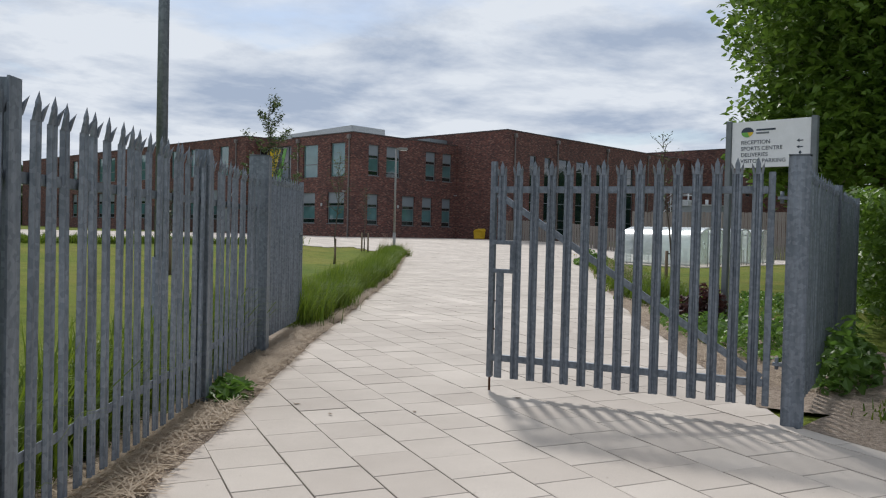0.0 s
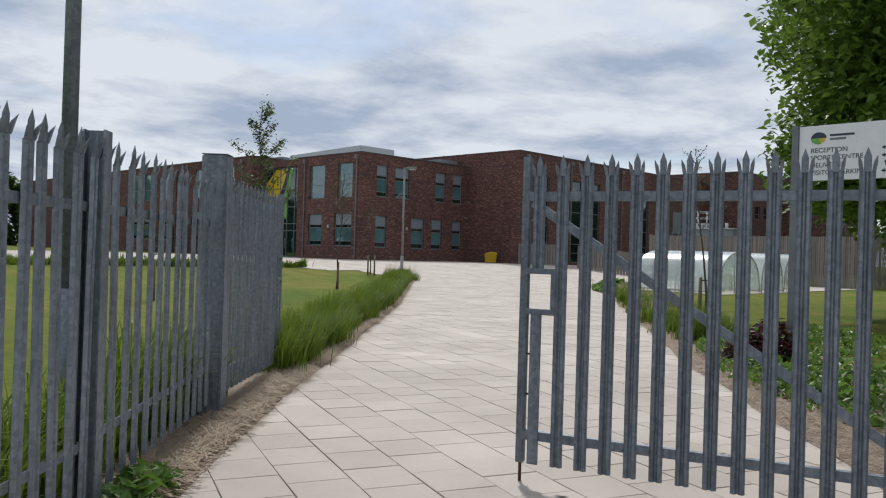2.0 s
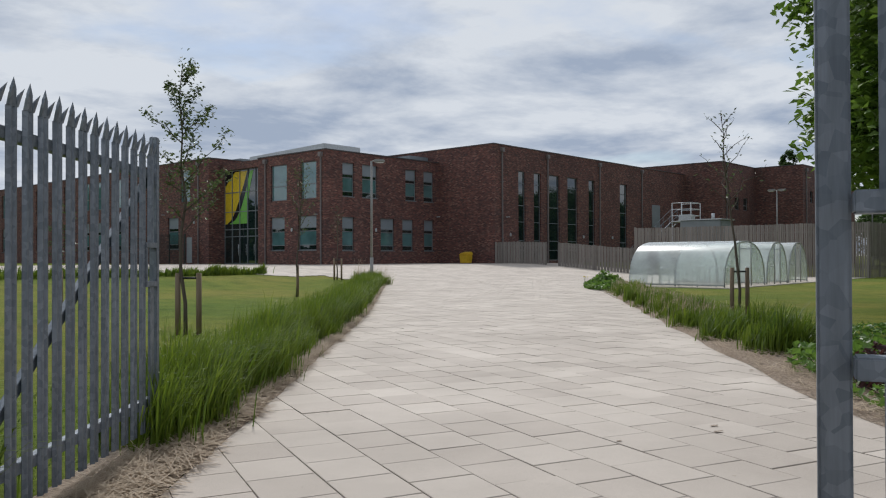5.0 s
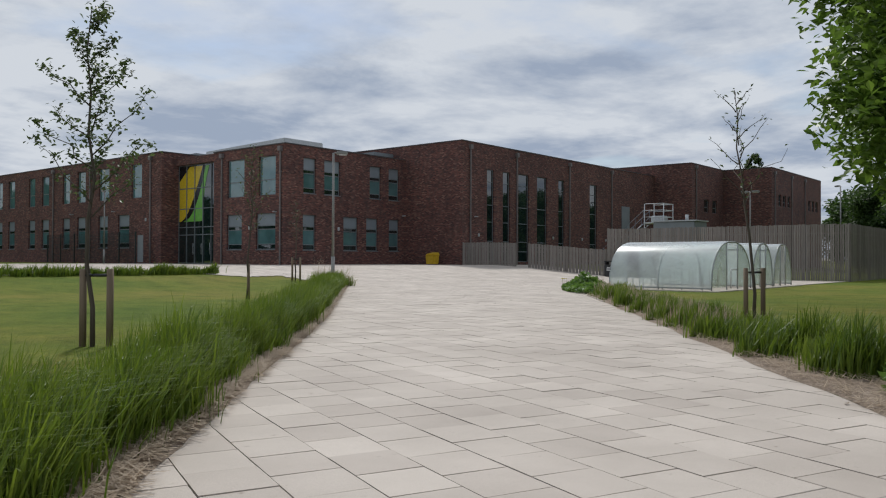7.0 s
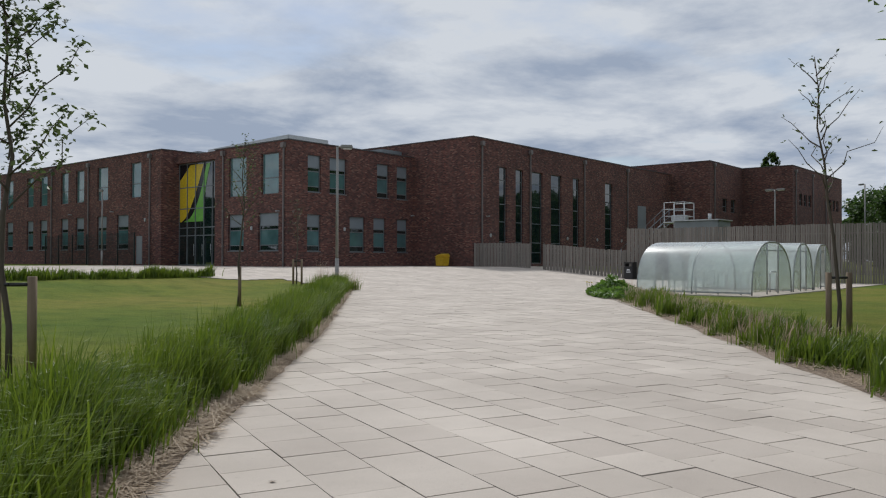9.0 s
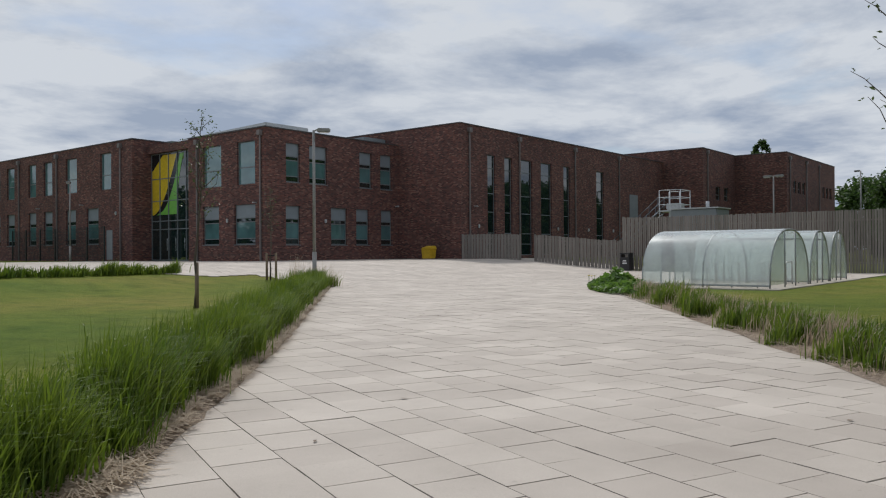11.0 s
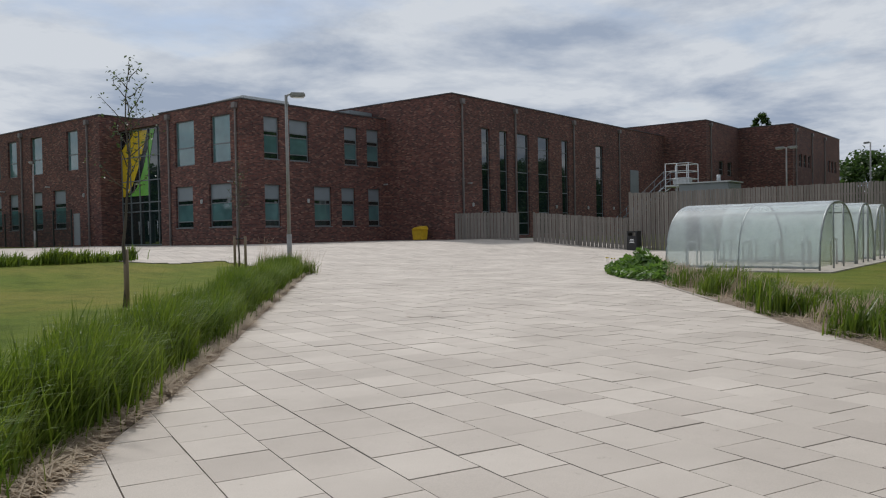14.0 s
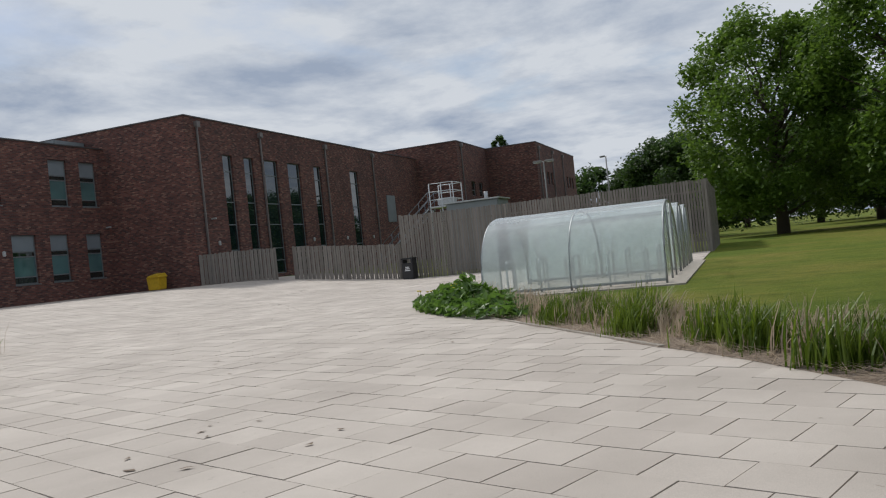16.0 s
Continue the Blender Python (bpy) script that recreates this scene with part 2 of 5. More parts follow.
GREYPANEL = plain("grey cladding panel", (0.21, 0.235, 0.25), 0.5, 0.1, 0.15, 1.5)
BLIND = plain("grey-blue infill panel", (0.21, 0.245, 0.27), 0.4, 0.1, 0.12, 1.5)
COPING = plain("dark metal coping", (0.09, 0.085, 0.085), 0.5, 0.3)
PIPE = plain("brown downpipe", (0.19, 0.17, 0.165), 0.5, 0.2)
JOINT = plain("dark joint sand", (0.19, 0.16, 0.135), 0.95, 0.0, 0.3, 8)
KERB = plain("concrete edging", (0.40, 0.36, 0.31), 0.9, 0.0, 0.25, 5)
YELLOW = plain("yellow plastic", (0.62, 0.40, 0.02), 0.5)
# also colours the panels that stand in for the shade of unlit rooms
BLACK = plain("black plastic and unlit-room panels", (0.018, 0.018, 0.02), 0.45)
WHITE = plain("white sheet", (0.78, 0.79, 0.80), 0.4, 0, 0.08)
NAVY = plain("dark sign lettering", (0.03, 0.045, 0.07), 0.5)
ARTY, ARTG, ARTD = plain("yellow glass film", (0.62, 0.45, 0.03), 0.25), plain("green glass film", (0.16, 0.42, 0.07), 0.25), plain("black glass film", (0.012, 0.013, 0.016), 0.2)
ROOFMAT = plain("grey roofing", (0.22, 0.22, 0.22), 0.9, 0, 0.25, 2)
LIGHTSTEEL = plain("pale painted steel", (0.5, 0.52, 0.53), 0.45, 0.3)
LAMPSTEEL = plain("dull grey lamp column paint", (0.27, 0.265, 0.255), 0.5, 0.2)
LIGHTGALV = plain("pale galvanised tube", (0.33, 0.35, 0.355), 0.45, 0.4)
POSTGREEN = plain("dark green coated mesh steel", (0.02, 0.03, 0.028), 0.5, 0.2)
RUST = plain("rusty steel", (0.12, 0.06, 0.035), 0.85, 0.3)


# ---- mesh helpers ----
def box(bm, x0, y0, z0, x1, y1, z1, bevel=0.0, m=None):
    vs = bmesh.ops.create_cube(bm, size=1)["verts"]
    bmesh.ops.transform(bm, verts=vs, matrix=Matrix.Translation(((x0 + x1) / 2, (y0 + y1) / 2, (z0 + z1) / 2)) @ Matrix.Diagonal((abs(x1 - x0), abs(y1 - y0), abs(z1 - z0), 1)))
    if bevel:
        es = {e for v in vs for e in v.link_edges}
        out = bmesh.ops.bevel(bm, geom=list(es), offset=bevel, segments=2, affect="EDGES")
        vs = list({v for f in out["faces"] for v in f.verts} | {v for v in vs if v.is_valid})
    if m:
        bmesh.ops.transform(bm, verts=vs, matrix=m)
    return bm


def tube(bm, pts, radius, sides=8, radius_end=None):
    """A tapered round bar along a line of points."""
    rings, n = [], len(pts)
    pts = [Vector(p) for p in pts]
    for i, p in enumerate(pts):
        d = (pts[min(i + 1, n - 1)] - pts[max(i - 1, 0)]).normalized()
        side = d.cross(Vector((0, 0, 1)) if abs(d.z) < 0.95 else Vector((1, 0, 0))).normalized()
        up = side.cross(d)
        r = radius if radius_end is None else radius + (radius_end - radius) * i / max(1, n - 1)
        rings.append([bm.verts.new(p + (side * math.cos(a) + up * math.sin(a)) * r) for a in [2 * math.pi * k / sides for k in range(sides)]])
    for a, b in zip(rings, rings[1:]):
        for k in range(sides):
            f = bm.faces.new((a[k], a[(k + 1) % sides], b[(k + 1) % sides], b[k]))
            f.smooth = True
    bm.faces.new(rings[0]), bm.faces.new(list(reversed(rings[-1])))
    return bm


def part(name, bm, material, parent=None, label="", m=None):
    """Link a bmesh as one mesh object, under a thing or a part."""
    me = bpy.data.meshes.new(name)
    bmesh.ops.recalc_face_normals(bm, faces=bm.faces)
    bm.to_mesh(me)
    bm.free()
    me.materials.append(material)
    ob = new(name, me)
    if m:
        ob.matrix_basis = m
    if parent:
        ob.parent = parent
    return tagged(ob, label)


def raw(name, verts, faces, material, parent=None, label="", smooth=False):
    me = bpy.data.meshes.new(name)
    me.from_pydata(verts, [], faces)
    me.materials.append(material)
    if smooth:
        me.shade_smooth()
    ob = new(name, me)
    if parent:
        ob.parent = parent
    return tagged(ob, label)


def thing(name, label, category, m=None, group="", kind=""):
    ob = new(name)
    if m:
        ob.matrix_basis = m
    return tagged(ob, label, category, group, kind)


def B():
    return bmesh.new()


def smooth01(v):
    v = max(0.0, min(1.0, v))
    return v * v * (3 - 2 * v)


def gz(x, y):
    """Height of the ground: level along the path, rising to the school."""
    return 0.7 * smooth01((y - 29) / 12)


def left_edge(x):
    if x < 6:
        return 0.965 * x + 2.1
    return 7.89 + 0.925 * (x - 6) if x < 16 else 17.14 + 1.0 * (x - 16)


def right_edge(x):
    return 2.55 + 0.80 * (x - 6.6) if x < 12.3 else 7.1 + 0.712 * (x - 12.3)



# ---- ground and paving ----
def ground_sheet():
    xs = [-900, -300, -120, -60] + list(range(-40, 141, 3)) + [170, 220, 320, 900]
    ys = [-900, -300, -120, -60] + list(range(-40, 24, 4)) + [26 + 1.0 * k for k in range(20)] + list(range(48, 141, 6)) + [170, 320, 900]
    verts = [(x, y, gz(x, y) - 0.03) for y in ys for x in xs]
    n = len(xs)
    faces = [(j * n + i, j * n + i + 1, (j + 1) * n + i + 1, (j + 1) * n + i) for j in range(len(ys) - 1) for i in range(n - 1)]
    tagged(raw("ground", verts, faces, LAWN, smooth=True), "mown green lawn reaching out around the school", "lawn", kind="structure")


def clip(poly, a, b, c):
    """The part of a polygon where a*x + b*y <= c."""
    out = []
    for p, q in zip(poly, poly[1:] + poly[:1]):
        dp, dq = a * p[0] + b * p[1] - c, a * q[0] + b * q[1] - c
        if dp <= 0:
            out.append(p)
        if (dp < 0 < dq) or (dq < 0 < dp):
            k = dp / (dp - dq)
            out.append((p[0] + (q[0] - p[0]) * k, p[1] + (q[1] - p[1]) * k))
    return out


def paved(poly):
    """A slab's outline cut to the paved area."""
    cx, cy = sum(p[0] for p in poly) / len(poly), sum(p[1] for p in poly) / len(poly)
    if cy < 30.4 and cx < 30:
        poly = clip(poly, -0.965, 1, 2.1) if cx < 6 else clip(poly, -0.925, 1, 7.89 - 0.925 * 6) if cx < 16 else clip(poly, -1.0, 1, 1.14)
    elif cx < 29.6:
        poly = clip(poly, 0, -1, -36.6) if cx < 26 else clip(poly, -1.5, -1, -75.6)
    if not poly:
        return poly
    if cx < 12.3 and cx > 6.3:
        poly = clip(poly, 0.80, -1, 0.80 * 6.6 - 2.55)
    elif 12.3 <= cx < 33.2 and cy < 24:
        poly = clip(poly, 0.712, -1, 0.712 * 12.3 - 7.1)
    elif cy < 2.4 and cx <= 6.3:
        poly = clip(poly, 0.8, -0.3, 4.35)
    elif cx >= 33.2:
        poly = clip(poly, 0, -1, -21.2) if cx < 44 else clip(poly, 0, -1, -16.6)
    return poly


SLAB_X, SLAB_Y, GAP = 0.4006, 0.43, 0.008
TURN_C, TURN_S = math.cos(radians(22.4)), math.sin(radians(22.4))


def paving():
    """Rows of slabs set at an angle to the school, staggered by half a slab."""
    pavement = thing("pavement", "buff concrete paving slabs laid in staggered rows", "paving", kind="structure")
    near, far_v, far_f, bed_v, bed_f = 0, [], [], [], []
    rng = random.Random(4)
    sx, sy, c = (SLAB_X - GAP) / 2, (SLAB_Y - GAP) / 2, 0.003
    v = [(-sx, -sy, -0.05), (sx, -sy, -0.05), (sx, sy, -0.05), (-sx, sy, -0.05), (-sx, -sy, -c), (sx, -sy, -c), (sx, sy, -c), (-sx, sy, -c),
         (-sx + c, -sy + c, 0), (sx - c, -sy + c, 0), (sx - c, sy - c, 0), (-sx + c, sy - c, 0)]
    f = [(8, 9, 10, 11)] + [(k, (k + 1) % 4, 4 + (k + 1) % 4, 4 + k) for k in range(4)] + [(4 + k, 4 + (k + 1) % 4, 8 + (k + 1) % 4, 8 + k) for k in range(4)]
    slab = bpy.data.meshes.new("slab")
    slab.from_pydata(v, [], f)
    slab.materials.append(PAVE)

    def world_xy(u, v):
        return u * TURN_C + v * TURN_S, -u * TURN_S + v * TURN_C
    for i in range(-75, 125):
        u0 = 1.13 + i * SLAB_X
        off = 4.592 + (0.5 * SLAB_Y if i % 2 else 0) + rng.uniform(-0.03, 0.03)
        for j in range(-45, 165):
            v0 = off + j * SLAB_Y
            cx, cy = world_xy(u0 + SLAB_X / 2, v0 + SLAB_Y / 2)
            if not (-8 < cx < (58.0 if cy > 31.3 else 53.1) and -6 < cy < 64):
                continue
            if cx < 12 and cy > 36 or cx > 40.0 and cy > 49.2:
                continue
            if cy > left_edge(cx) + 0.6 and cy < 35 and cx < 29.4:
                continue
            if 6 < cx < 33 and cy < right_edge(cx) - 0.6:
                continue
            full = [world_xy(u0 + a, v0 + b) for a, b in ((0, 0), (SLAB_X, 0), (SLAB_X, SLAB_Y), (0, SLAB_Y))]
            poly = paved(full)
            if len(poly) < 3:
                continue
            n = len(bed_v)
            bed_v += [(x, y, gz(x, y) - 0.009) for x, y in poly]
            bed_f.append(tuple(range(n, n + len(poly))))
            mx, my = sum(p[0] for p in poly) / len(poly), sum(p[1] for p in poly) / len(poly)
            lift, tx, ty = rng.uniform(-0.002, 0.002), rng.uniform(-0.004, 0.004), rng.uniform(-0.004, 0.004)
            if poly == full and 4.5 < cx + cy < 17.5 and cx > 1.6 and near < 300:
                ob = new("slab", slab)
                ob.matrix_basis = pose(cx, cy, gz(cx, cy) + lift, math.degrees(ty), -math.degrees(tx), -22.4)
                ob.parent = pavement
                near += 1
                continue
            g = 1 - GAP / SLAB_X
            top = [(mx + (x - mx) * g, my + (y - my) * g) for x, y in poly]
            top = [(x, y, gz(x, y) + lift + tx * (x - mx) + ty * (y - my)) for x, y in top]
            n, k = len(far_v), len(top)
            far_v += top + [(x, y, z - 0.02) for x, y, z in top]
            far_f.append(tuple(range(n, n + k)))
            far_f += [(n + a, n + k + a, n + k + (a + 1) % k, n + (a + 1) % k) for a in range(k)]
    tagged(raw("paving_slabs", far_v, far_f, PAVE, pavement), kind="stuff")
    raw("joint_bed", bed_v, bed_f, JOINT, pavement, "sand-filled joints")


def strip(name, pts_a, pts_b, material, label, category, z=0.003):
    """A band of ground between two lines, slightly heaped and uneven."""
    rng = random.Random(len(name))
    verts, faces, m = [], [], 6
    for (ax, ay), (bx, by) in zip(pts_a, pts_b):
        for k in range(m):
            f = k / (m - 1)
            x, y = ax + (bx - ax) * f, ay + (by - ay) * f
            x += rng.uniform(-0.02, 0.02)
            y += rng.uniform(-0.02, 0.02)
            verts.append((x, y, gz(x, y) + z + 0.035 * math.sin(math.pi * f) * rng.uniform(0.3, 1)))
    for i in range(len(pts_a) - 1):
        for k in range(m - 1):
            a = i * m + k
            faces.append((a, a + 1, a + m + 1, a + m))
    return tagged(raw(name, verts, faces, material, smooth=True), label, category, kind="structure")


def blades(name, spots, height, material, label, category, width=0.0085, lean=0.6, seed=1):
    """Many bent grass blades, each three segments long, at the given spots (x, y, scale)."""
    rng = random.Random(seed)
    verts, faces = [], []
    for x, y, s in spots:
        h = height * s * rng.uniform(0.4, 1.12) * (0.95 + 0.5 * noise.noise((x * 1.3, y * 1.3, 5.0)))
        a, b = rng.uniform(0, 6.283), rng.uniform(0.1, 1) * lean * h
        dx, dy = (math.cos(a) + 0.35) * b, (math.sin(a) - 0.35) * b
        w = width * rng.uniform(0.7, 1.3)
        px, py = -math.sin(a + rng.uniform(-0.8, 0.8)) * w, math.cos(a) * w
        z = gz(x, y) - 0.02
        n = len(verts)
        for f, ww in ((0, 1.0), (0.45, 0.9), (0.8, 0.55)):
            ex, ey, ez = x + dx * f * f, y + dy * f * f, z + h * (f - 0.12 * f * f)
            verts += [(ex - px * ww, ey - py * ww, ez), (ex + px * ww, ey + py * ww, ez)]
        verts.append((x + dx, y + dy, z + h * (0.88 if b < 0.3 * h else 0.74)))
        faces += [(n, n + 1, n + 3, n + 2), (n + 2, n + 3, n + 5, n + 4), (n + 4, n + 5, n + 6)]
    return tagged(raw(name, verts, faces, material), label, category, kind="stuff")


def tufts(rng, count, place, spread, per):
    out = []
    for _ in range(count):
        x, y = place()
        s = rng.uniform(0.5, 1.2)
        for _ in range(per):
            a, r = rng.uniform(0, 6.283), abs(rng.gauss(0, spread))
            out.append((x + math.cos(a) * r, y + math.sin(a) * r, s))
    return out


def planting():
    rng = random.Random(11)
    # soil strips along both edges of the path
    xs = [-6 + 0.2 * k for k in range(180)]
    strip("soil_strip", [(x, left_edge(x) - 0.03 + 0.02 * math.sin(x * 1.3) + 0.02 * noise.noise((x * 3, 0, 0))) for x in xs], [(x - 0.3, left_edge(x) + 0.6) for x in xs], MULCH, "strip of dry mulch beside the paving", "mulch")
    xr = [6.7 + 0.5 * k for k in range(54)]
    strip("soil_bed", [(x, right_edge(x) + 0.05 + 0.05 * math.sin(x * 2.3)) for x in xr], [(x + 0.6, right_edge(x) - (2.8 if x < 14 else 1.1)) for x in xr], MULCH, "planting bed of bare soil and mulch", "mulch")
    strip("soil_patch", [(6.22, 2.2), (6.06, 1.85), (5.92, 1.5), (5.77, 1.1), (5.57, 0.6), (5.2, -0.4), (4.85, -1.4)], [(8.2, 2.0), (7.6, 1.7), (7.4, 1.3), (7.2, 0.9), (6.9, 0.4), (6.5, -0.5), (6.2, -1.5)], MULCH, "patch of dry soil beside the gate post", "soil")
    def by_gate():
        return 6.6 + 2.2 * rng.random(), 0.2 + 1.6 * rng.random()
    blades("gate_grass", tufts(rng, 160, by_gate, 0.12, 30), 0.22, GRASS, "rough grass beside the gate post", "grass", seed=19)
    # tall grass bank on the lawn side
    def left_spot():
        x = 6.9 + 21.6 * rng.random()
        return x - 0.2, left_edge(x) + 0.15 + 0.2 * noise.noise((x * 1.9, 4.0, 0.0)) + 0.06 * math.sin(x * 4) + 0.75 * rng.random()
    blades("grass_bank", tufts(rng, 2300, left_spot, 0.10, 58), 0.64, GRASS, "bank of tall unmown green grass along the path", "tall grass", width=0.0055, lean=0.5, seed=2)
    def tip():
        a, r = rng.uniform(0, 6.283), rng.random() ** 0.5
        return 28.2 + 1.0 * r * math.cos(a), 30.2 + 0.7 * r * math.sin(a)
    blades("grass_clump", tufts(rng, 90, tip, 0.10, 34), 0.55, GRASS, "rounded end of the tall grass bank", "tall grass", seed=8)
    def fence_spot():
        x = -4 + 9.6 * rng.random()
        return x, x + 2.75 + 0.9 * rng.random()
    blades("fence_grass", tufts(rng, 420, fence_spot, 0.09, 30), 0.8, GRASS, "long grass growing behind the steel fence", "tall grass", seed=3)
    def back_spot():
        u = rng.random()
        return 3 + 24 * u, 36.2 + (1.9 - 1.6 * u) * rng.random()
    blades("far_grass_bank", tufts(rng, 620, back_spot, 0.14, 22), 0.44, GRASS, "low hedge of tall grass at the lawn's far edge", "tall grass", width=0.016, seed=4)
    def right_spot():
        k = rng.randrange(26)
        x = 14.2 + 0.56 * k + rng.gauss(0, 0.13)
        return x + 0.2, right_edge(x) - 0.5 - 0.3 * math.sin(k * 2.3) + rng.gauss(0, 0.14)
    blades("verge_grass", tufts(rng, 620, right_spot, 0.09, 34), 0.46, GRASS, "tufts of long grass along the planting bed", "tall grass", seed=5)
    def right_big():
        x = 14.0 + 2.6 * rng.random()
        return x + 0.3, right_edge(x) - 0.5 - 0.7 * rng.random()
    blades("grass_tussock", tufts(rng, 80, right_big, 0.13, 34), 0.62, GRASS, "dense green grass tussock in the planting bed", "tall grass", seed=6)
    def dry_spot():
        x = 18 + 14 * rng.random()
        return x, right_edge(x) - 0.4 - 0.8 * rng.random()
    blades("dry_grass", tufts(rng, 420, dry_spot, 0.14, 26), 0.45, STRAW, "seeding dry grass stems in the bed", "dry grass", width=0.006, seed=7)
    blades("seed_stems", tufts(rng, 45, tip, 0.12, 16), 0.95, STRAW, "tall dry seed stems over the grass bank", "dry grass", width=0.003, lean=0.3, seed=18)
    # mown turf
    turf = [(x, left_edge(x) + 0.9 + 2.4 * rng.random() ** 1.3, rng.uniform(0.4, 1.0)) for x in (4 + 25 * rng.random() for _ in range(14000))]
    turf += [(x, right_edge(x) - 1.2 - 2.0 * rng.random() ** 1.3, rng.uniform(0.4, 1.0)) for x in (15 + 18 * rng.random() for _ in range(14000))]
    blades("turf", turf, 0.045, GRASS, "short mown grass of the lawn", "lawn", width=0.006, lean=0.9, seed=15)
    # cut straw lying on the soil
    straw = []
    for _ in range(42000):
        x = -2 + 31 * rng.random()
        spill = 0.16 * noise.noise((x * 1.7, 2.0, 0.0)) + 0.07 * noise.noise((x * 6.0, 7.0, 0.0))
        straw.append((x - 0.1, left_edge(x) + spill + rng.uniform(-0.1, 0.5), rng.uniform(0.15, 0.6)))
    for _ in range(7000):
        x = 7.5 + 24 * rng.random()
        straw.append((x, right_edge(x) - rng.uniform(-0.05, 0.9), rng.uniform(0.2, 0.6)))
    verts, faces = [], []
    for x, y, s in straw:
        a, l = rng.uniform(0, 3.14), 0.26 * s
        z = gz(x, y) + rng.uniform(0.03, 0.07)
        tip_z = max(gz(x, y) + 0.012, z + rng.uniform(-0.03, 0.04))
        dx, dy, w = math.cos(a) * l, math.sin(a) * l, 0.0042
        n = len(verts)
        verts += [(x - dx - dy * w / l, y - dy + dx * w / l, z), (x - dx + dy * w / l, y - dy - dx * w / l, z), (x + dx, y + dy, tip_z), (x + dx - dy * w / l, y + dy + dx * w / l, tip_z)]
        faces += [(n, n + 1, n + 2, n + 3)]
    tagged(raw("straw_litter", verts, faces, STRAW), "dry cut grass stems scattered on the soil", "straw", kind="stuff")


def leaf_cloud(spots, size, rng, tall=0.55):
    """Pointed, folded leaves with four faces at the given places."""
    verts, faces = [], []
    for p in spots:
        s = size * rng.uniform(0.6, 1.3)
        q = Euler((rng.uniform(-0.9, 0.9), rng.uniform(-0.9, 0.9), rng.uniform(0, 6.283))).to_matrix()
        n = len(verts)
        for v in ((-s, 0, 0), (-0.1 * s, tall * s, 0.16 * s), (s, 0, -0.1 * s), (-0.1 * s, -tall * s, 0.16 * s)):
            w = q @ Vector(v)
            verts.append((p[0] + w.x, p[1] + w.y, p[2] + w.z))
        faces += [(n, n + 1, n + 2), (n, n + 2, n + 3)]
    return verts, faces


def weed_bed(name, cx, cy, rx, ry, count, height, material, label, category, size=0.13, seed=1, dirs=0.0):
    rng = random.Random(seed)
    spots = []
    for _ in range(count):
        a, r = rng.uniform(0, 6.283), rng.random() ** 0.6
        u, v = rx * r * math.cos(a), ry * r * math.sin(a)
        x, y = cx + u * math.cos(dirs) - v * math.sin(dirs), cy + u * math.sin(dirs) + v * math.cos(dirs)
        h = height * (0.55 + 0.45 * noise.noise((x * 1.7, y * 1.7, seed))) * (1 - 0.6 * r * r)
        spots.append((x, y, gz(x, y) + 0.03 + max(0.05, h) * rng.random()))
    v, f = leaf_cloud(spots, size, rng)
    return tagged(raw(name, v, f, material), label, category, kind="stuff")


def flowers():
    rng = random.Random(21)
    for _ in range(12):
        x, y = 32.4 + rng.uniform(-1.4, 1.2), 21.1 + rng.uniform(-0.5, 0.5)
        bm = B()
        tube(bm, [(0, 0, 0), (0.01, 0, 0.25), (0, 0.01, 0.42)], 0.004, 5)
        ob = part("dandelion", bm, WEED, None)
        ob.matrix_basis = pose(x, y, gz(x, y))
        head = B()
        bmesh.ops.create_cone(head, cap_ends=True, segments=10, radius1=0.012, radius2=0.035, depth=0.025, matrix=Matrix.Translation((0, 0.01, 0.43)))
        part("flower", head, FLOWER, ob)
        tagged(ob, "yellow dandelion flower on a thin green stem", "flower", "dandelions in the bed")


# ---- trees ----
def limb(bm, a, b, r0, r1, rng, bend=0.12, n=5):
    a, b = Vector(a), Vector(b)
    l = (b - a).length
    pts = [a + (b - a) * (k / n) + Vector((rng.uniform(-1, 1), rng.uniform(-1, 1), rng.uniform(-0.5, 0.5))) * (bend * l / n if 0 < k < n else 0) for k in range(n + 1)]
    tube(bm, pts, r0, 7, r1)
    return pts


